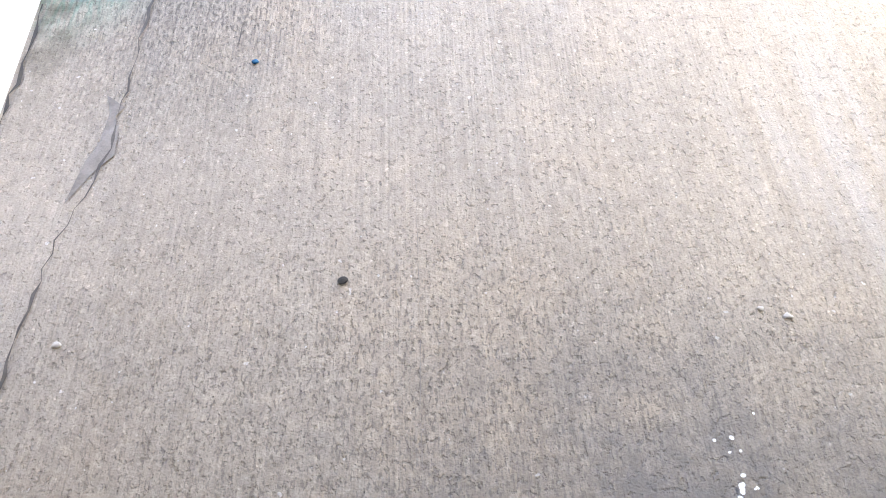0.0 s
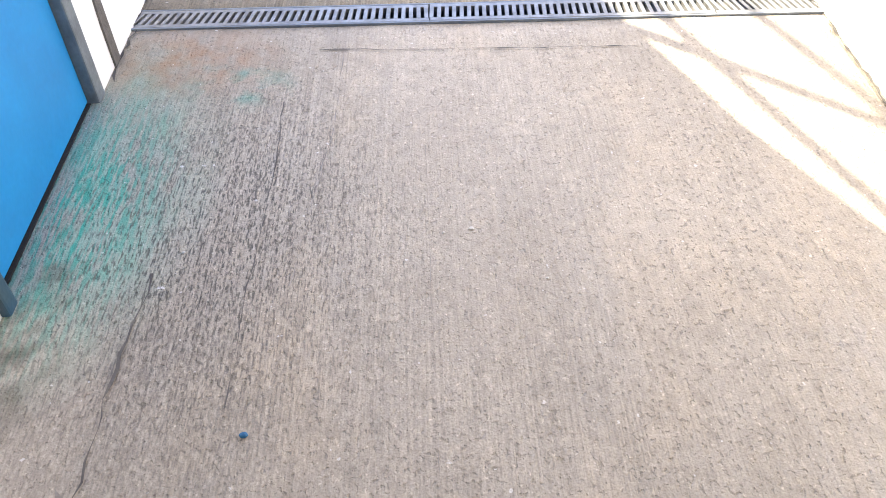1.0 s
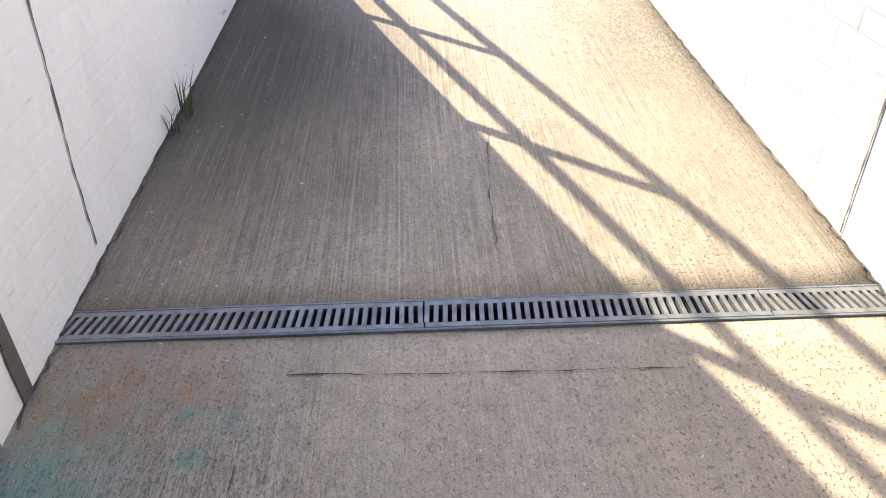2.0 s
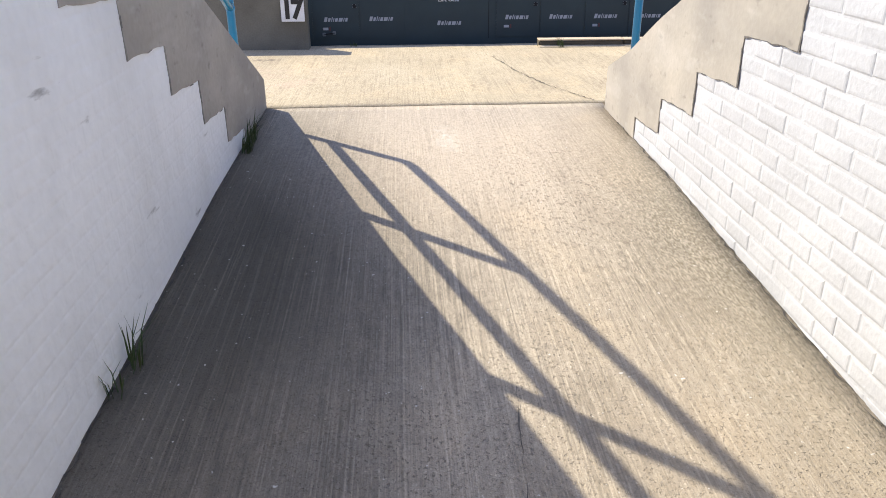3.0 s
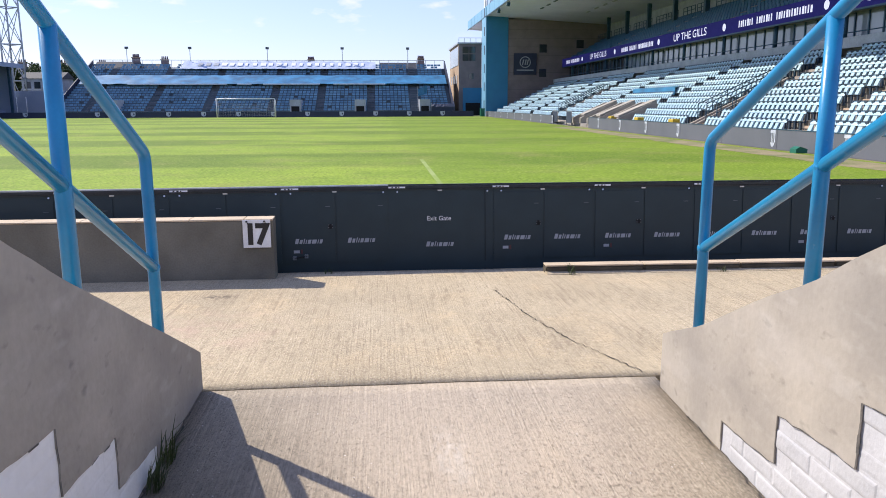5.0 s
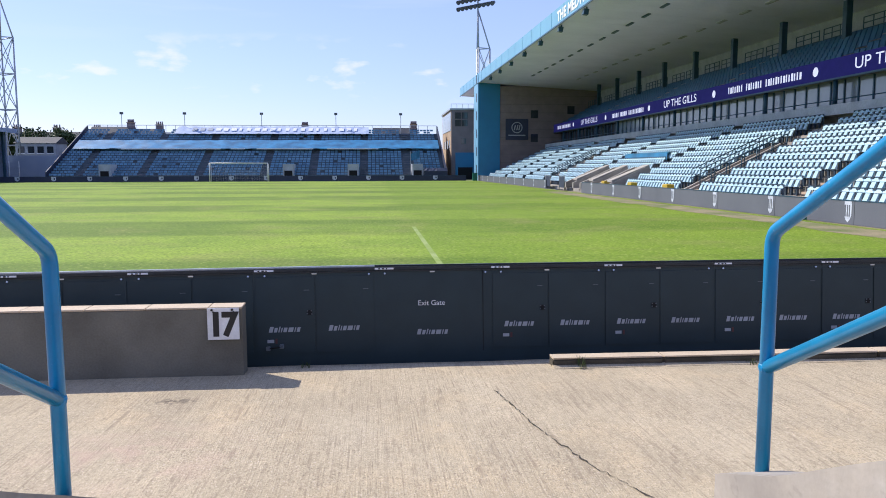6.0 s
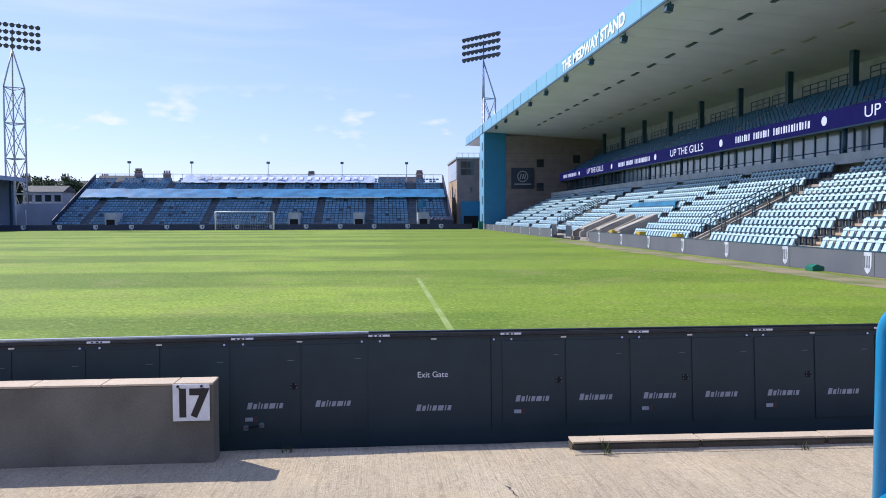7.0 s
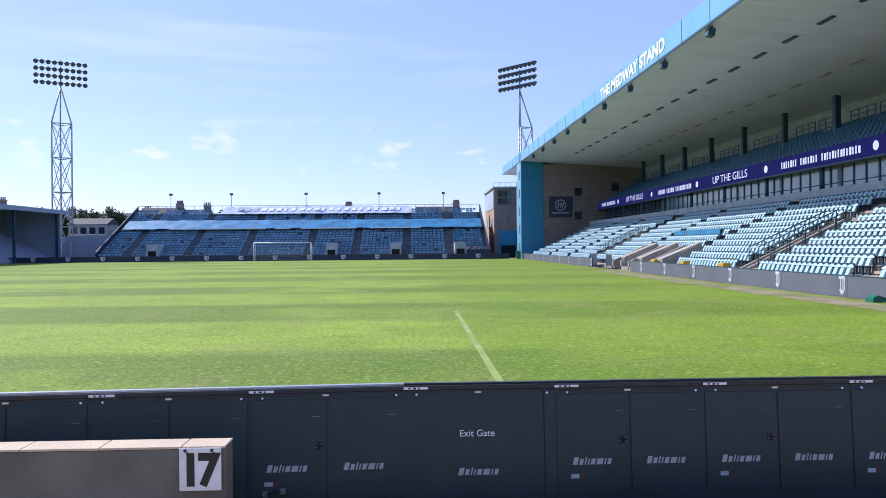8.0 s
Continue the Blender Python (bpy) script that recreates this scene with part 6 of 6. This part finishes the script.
# ---- corner tower beside the far stand ----
def tower():
    root = thing("control_tower", (13.5, 118, PZ), "buff brick corner tower with a glazed top room", "building")
    x0, x1, y0, y1 = 11.9, 15.3, 118.0, 132.0
    part("wall", box(B(), x0, x1, y0, y1, PZ - 0.3, 10.6), BRICK_TAN, root)
    part("roof", box(B(), x0 - 0.2, x1 + 0.2, y0 - 0.2, y1 + 0.2, 10.6, 10.85), MAST, root)
    # darker brick sheet over the buff wall paints the front's shade
    part("shaded_front", box(B(), x0 + 0.02, x1, y0 - 0.08, y0 - 0.01, PZ - 0.3, 10.58), BRICK_BROWN, root, "brown brick front with shade put into its colour")
    part("lower_cladding", box(B(), x0 + 0.6, x1 + 0.02, y0 - 0.2, y0 - 0.09, PZ, 4.3), CLAD_BLUE, root)
    part("doorway", box(B(), x0 + 1.0, x1 - 0.2, y0 - 0.24, y0 - 0.205, PZ, 2.1), BLACK_VOID, root)
    for u in (0.55, 1.55):
        for z in (8.2, 9.3):
            part("window", box(B(), x0 + u, x0 + u + 0.9, y0 - 0.12, y0 - 0.085, z, z + 0.95), GLASS, root)
    part("window", box(B(), x0 + 1.5, x0 + 2.2, y0 - 0.12, y0 - 0.085, 5.6, 6.4), GLASS, root)
    part("side_glazing", box(B(), x0 - 0.06, x0 - 0.01, y0 + 0.3, y1 - 1, 7.6, 10.3), BOX_GLASS, root, "large side windows of the control room")
    for k in range(4):
        part("side_window", box(B(), x0 - 0.05, x0 - 0.01, y0 + 2 + 2.8 * k, y0 + 3 + 2.8 * k, 5.0, 6.2), GLASS, root)
    part("roof_rail", tube(B(), (x0, y0, 11.5), (x1, y0, 11.5), 0.03, 6), MAST, root)
    for u in np.linspace(x0, x1, 5):
        part("rail_post", tube(B(), (u, y0, 10.85), (u, y0, 11.5), 0.03, 6), MAST, root)


tower()


# ---- west stand, in shade ----
def west_stand():
    root = thing("west_stand", (-56, 80, PZ), "long low shaded stand with a shallow pale roof", "stand", kind="structure")
    part("roof", prism(B(), [(-51.5, 7.35), (-51.5, 7.75), (-66, 9.0), (-66, 8.6)], "y", 20, 121), WEST_ROOF, root)
    part("fascia", box(B(), -51.52, -51.4, 20, 121, 7.2, 7.8), HAZED_CLAD, root)
    out = [(-53.5, PZ)]
    for i in range(12):
        out += [(-53.5 - 0.8 * i, 0.8 + 0.4 * i), (-54.3 - 0.8 * i, 0.8 + 0.4 * i)]
    out += [(-64, PZ)]
    part("rake", prism(B(), out, "y", 20, 120.5), HAZED_CLAD, root)
    part("back_wall", box(B(), -66, -65.7, 20, 121, PZ, 8.6), HAZED_CLAD, root)
    part("end_wall", box(B(), -66, -53.0, 120.7, 121, PZ, 8.0), HAZED_CLAD, root)
    for k in range(9):
        part("column", box(B(), -53.3, -53.0, 24 + 12 * k, 24.3 + 12 * k, PZ, 7.4), DARK_METAL, root)
    for y in (116, 119):
        part("frame_post", tube(B(), (-50.6, y, PZ), (-50.6, y, 3.1), 0.05, 8), NET, root)


west_stand()


# ---- houses and trees behind ----
def chimney(root, x, y, z, pots):
    c = part("chimney", box(B(), x - 0.6, x + 0.6, y - 0.3, y + 0.3, z, z + 1.2), BRICK_BROWN, root)
    part("chimney_cap", box(B(), x - 0.7, x + 0.7, y - 0.4, y + 0.4, z + 1.21, z + 1.33), BRICK_TAN, root)
    for k in range(pots):
        u = x - 0.45 + 0.9 * k / max(1, pots - 1)
        part("chimney_pot", tube(B(), (u, y, z + 1.33), (u, y, z + 1.85), 0.13, 8, 0.1), BRICK_BROWN, root)


def house(x, y, w, d, eaves, ridge, pots, wall_mat):
    root = thing("house", (x, y, PZ), "terraced house with a dark slate roof and chimney", "house", "houses behind the ground")
    part("wall", box(B(), x - w / 2, x + w / 2, y - d / 2, y + d / 2, PZ - 0.3, eaves), wall_mat, root)
    part("roof", prism(B(), [(y - d / 2 - 0.3, eaves), (y + d / 2 + 0.3, eaves), (y, ridge)], "x", x - w / 2 - 0.1, x + w / 2 + 0.1), ROOF_SLATE, root)
    for u in (-0.25, 0.25):
        for z in (2.0, 4.4):
            wd = part("window", box(B(), x + u * w - 0.55, x + u * w + 0.55, y - d / 2 - 0.05, y - d / 2 - 0.01, z, z + 1.4), GLASS, root)
            part("sill", box(B(), x + u * w - 0.65, x + u * w + 0.65, y - d / 2 - 0.12, y - d / 2 - 0.01, z - 0.1, z), WHITE_PRINT, wd)
    chimney(root, x + w / 2 - 0.6, y, ridge - 0.6, pots)


for x, y, w, d, e, r, pots, wm in ((-49.8, 142, 6, 8, 5.9, 8.4, 4, BACK_WALL), (-56.5, 142, 6, 8, 5.9, 8.4, 3, BRICK_TAN), (-63.0, 142, 6, 8, 5.9, 8.4, 4, BRICK_TAN), (-44.0, 140, 7, 8, 6.4, 9.2, 5, BRICK_BROWN), (-38.5, 141, 5, 8, 6.2, 8.9, 4, BRICK_BROWN),
                                (-15.5, 146, 8, 8, 6, 9.2, 5, BRICK_BROWN), (4.4, 146, 8, 8, 6, 9.4, 5, BRICK_BROWN), (-74, 138, 8, 9, 7, 9.9, 4, BRICK_TAN), (-84, 138, 8, 9, 7, 9.4, 4, BRICK_TAN)):
    house(x, y, w, d, e, r, pots, wm)


def tree(x, y, h, spread, seed):
    rnd = random.Random(seed)
    root = thing("tree", (x, y, PZ), "leafy green tree behind the stands", "tree", "trees behind the ground")
    tr = B()
    tube(tr, (x, y, PZ - 0.2), (x, y, PZ + h * 0.5), 0.28, 8, 0.16)
    tips = []
    for k in range(9):
        a = k * 2.4 + rnd.uniform(-0.3, 0.3)
        b = Vector((x, y, PZ + h * rnd.uniform(0.3, 0.5)))
        e = b + Vector((math.cos(a) * spread * rnd.uniform(0.4, 0.9), math.sin(a) * spread * rnd.uniform(0.4, 0.9), h * rnd.uniform(0.15, 0.45)))
        tube(tr, b, e, 0.1, 6, 0.04)
        tips += [b.lerp(e, 0.6), e]
    tips.append(Vector((x, y, PZ + h * 0.85)))
    part("trunk", tr, BARK, root)
    vs, fs = [], []
    for tip in tips:
        for _ in range(150):
            d = Vector((rnd.gauss(0, 1), rnd.gauss(0, 1), rnd.gauss(0, 0.8))) * spread * 0.2
            c = tip + d
            a = Vector((rnd.uniform(-1, 1), rnd.uniform(-1, 1), rnd.uniform(-1, 1))).normalized() * rnd.uniform(0.16, 0.3)
            b = a.orthogonal().normalized() * a.length * 0.6
            k = len(vs)
            vs += [c - a, c + b, c + a, c - b]
            fs.append((k, k + 1, k + 2, k + 3))
    me = bpy.data.meshes.new("crown")
    me.from_pydata([(v.x - x, v.y - y, v.z - PZ) for v in vs], [], fs)
    me.materials.append(LEAF)
    o = tagged(new("crown", me), kind="stuff")
    o.parent = root


for i, (x, y, h, s) in enumerate(((-60.2, 134, 8.2, 2.6), (-57.2, 135, 7.4, 2.4), (-53.8, 134, 8.6, 2.8), (-51.0, 135, 8.9, 2.6), (-66.5, 136, 8.0, 2.6), (-71, 150, 9.5, 3.5), (-47.5, 136, 7.4, 2.0))):
    tree(x, y, h, s, 40 + i)


# ---- painted bricks of the east wall, one by one ----
def brick_wall():
    lx, lz = 0.2125, 0.0655
    def worn_brick(name, hy, hz):
        """A painted brick with a shallow, rounded face."""
        bm = B()
        rings = []
        for x, inset in ((0.0065, 0.0), (-0.0034, -0.003), (-0.0056, 0.003), (-0.0065, 0.011)):
            rings.append([bm.verts.new((x, sy * (hy - inset), sz * (hz - inset))) for sy, sz in ((-1, -1), (1, -1), (1, 1), (-1, 1))])
        for p, q in zip(rings, rings[1:]):
            for i in range(4):
                bm.faces.new((p[i], p[(i + 1) % 4], q[(i + 1) % 4], q[i]))
        bm.faces.new(rings[-1])
        bmesh.ops.recalc_face_normals(bm, faces=bm.faces[:])
        return mesh_of(name, bm, WHITE_SUN_SIDE)
    full = worn_brick("brick", lx / 2, lz / 2)
    half = worn_brick("brick_half", lx / 4 - 0.003, lz / 2)
    rnd = random.Random(2)
    extra = []
    made = 0
    course, z = 0, 0.3288
    while z < 2.15:
        y = 3.44 + (0.11 if course % 2 else 0.0)
        if course % 2:
            cells = [(3.44 + 0.053, half)]
        else:
            cells = []
        while y < 6.7:
            cells.append((y + 0.1125, full))
            y += 0.225
        for yc, me in cells:
            wide = 0.1 if me is full else 0.05
            zt = z + 0.0375
            if zt > ground_z(yc) - 0.03 and z + 0.07 < max(stepped_limit(edge_r, yc - wide * 0.6), 0) + 0.02:
                if stepped_limit(edge_r, yc + wide) + 0.02 < z + 0.07:
                    if stepped_limit(edge_r, yc) + 0.02 < z + 0.07:
                        continue
                    yc, me = yc - 0.055, half
                at = (RX + 0.0045 + rnd.uniform(-0.0012, 0.0015), yc + rnd.uniform(-0.002, 0.002), zt + rnd.uniform(-0.0015, 0.0015))
                if made < 300:
                    o = new("brick", me)
                    o.parent = east_wall
                    o.location = at
                    o.rotation_euler = (rnd.uniform(-0.006, 0.006), 0, rnd.uniform(-0.01, 0.01))
                    made += 1
                else:
                    extra.append(at)
        course, z = course + 1, z + 0.0758
    if extra:
        o = tagged(new("upper_bricks", repeat_mesh("upper_bricks", full, extra, WHITE_SUN_SIDE)), kind="stuff")
        o.parent = east_wall
    outline = [(3.43, 0.2), (6.665, 0.4)] + edge_r[1:] + [(3.43, 2.25)]
    solid("painted_joints", prism(B(), outline, "x", RX + 0.0006, RX + 0.0125), WHITE_SUN_SIDE, "white painted mortar joints between the bricks", "mortar", kind="structure")


brick_wall()

# ---- dried white paint drops on the slab ----
drops = B()
rnd = random.Random(6)
for _ in range(16):
    x, y = 0.538 + rnd.gauss(0, 0.016), 0.455 + rnd.gauss(0, 0.035)
    bmesh.ops.create_circle(drops, cap_ends=True, segments=9, radius=rnd.uniform(0.0025, 0.006), matrix=Matrix.Translation((x, y, ground_z(y) + 0.006)) @ Matrix.Rotation(rnd.uniform(0, 6), 4, "Z") @ Matrix.Diagonal((1, rnd.uniform(0.6, 1), 1, 1)))
solid("paint_drops", drops, SIGN_WHITE, "dried white paint drops on the slab", "paint", kind="stuff")


# ---- small things at the far corners ----
def white_house():
    root = thing("club_house", (-50, 126, PZ), "low white rendered building between the stands", "building")
    part("wall", box(B(), -53.4, -47.6, 124.5, 129, PZ - 0.3, 5.9), BACK_WALL, root)
    part("roof", prism(B(), [(124.2, 5.9), (129.3, 5.9), (126.8, 6.9)], "x", -53.6, -47.4), ROOF_SLATE, root)
    for k in range(4):
        w = part("window", box(B(), -53.0 + 1.4 * k, -52.1 + 1.4 * k, 124.42, 124.48, 4.4, 5.4), GLASS, root)
        part("sill", box(B(), -53.05 + 1.4 * k, -52.05 + 1.4 * k, 124.36, 124.48, 4.28, 4.38), WHITE_PRINT, w)


white_house()
solid("boundary_wall", box(B(), -56.5, FXL - 0.6, 121.6, 121.9, PZ - 0.3, 4.0), HAZED_CLAD, "blue-grey boundary wall between two stands", "wall", kind="structure")


def corner_flag():
    root = thing("flag", (6.2, 112.4, 2.2), "small bright blue flag on a thin pole over the gangway", "flag")
    part("pole", tube(B(), (5.5, 112.4, 1.0), (5.5, 112.4, 4.4), 0.03, 6), MAST, root)
    bm = B()
    prev = None
    for i in range(9):
        x = 5.5 + 0.16 * i
        y = 112.4 + 0.12 * math.sin(i * 0.9)
        pair = [bm.verts.new((x, y, 3.0 + 0.05 * i)), bm.verts.new((x, y, 4.0 + 0.07 * i))]
        if prev:
            bm.faces.new((prev[0], pair[0], pair[1], prev[1])).smooth = True
        prev = pair
    part("cloth", bm, TARP_BLUE, root)


corner_flag()


def covered_stack():
    root = thing("covered_stack", (9, 110.4, PZ), "dark netting draped over stacked equipment by the far stand", "cover")
    bm = B()
    rows = []
    for j, (y, z) in enumerate(((109.5, PZ), (109.55, 1.6), (110.1, 2.0), (110.8, 1.7), (110.9, PZ))):
        rows.append([bm.verts.new((7.2 + 0.3 * i, y + 0.05 * noise.noise((i, j, 0)), z + (0.15 * noise.noise((i * 0.7, j, 4)) if z > 1 else 0))) for i in range(12)])
    for a, b in zip(rows, rows[1:]):
        for i in range(11):
            bm.faces.new((a[i], a[i + 1], b[i + 1], b[i]))
    part("sheet", bm, NAVY, root)
    part("frame", tube(B(), (7.2, 109.6, PZ), (7.2, 109.6, 2.1), 0.04, 6), MAST, root)


covered_stack()
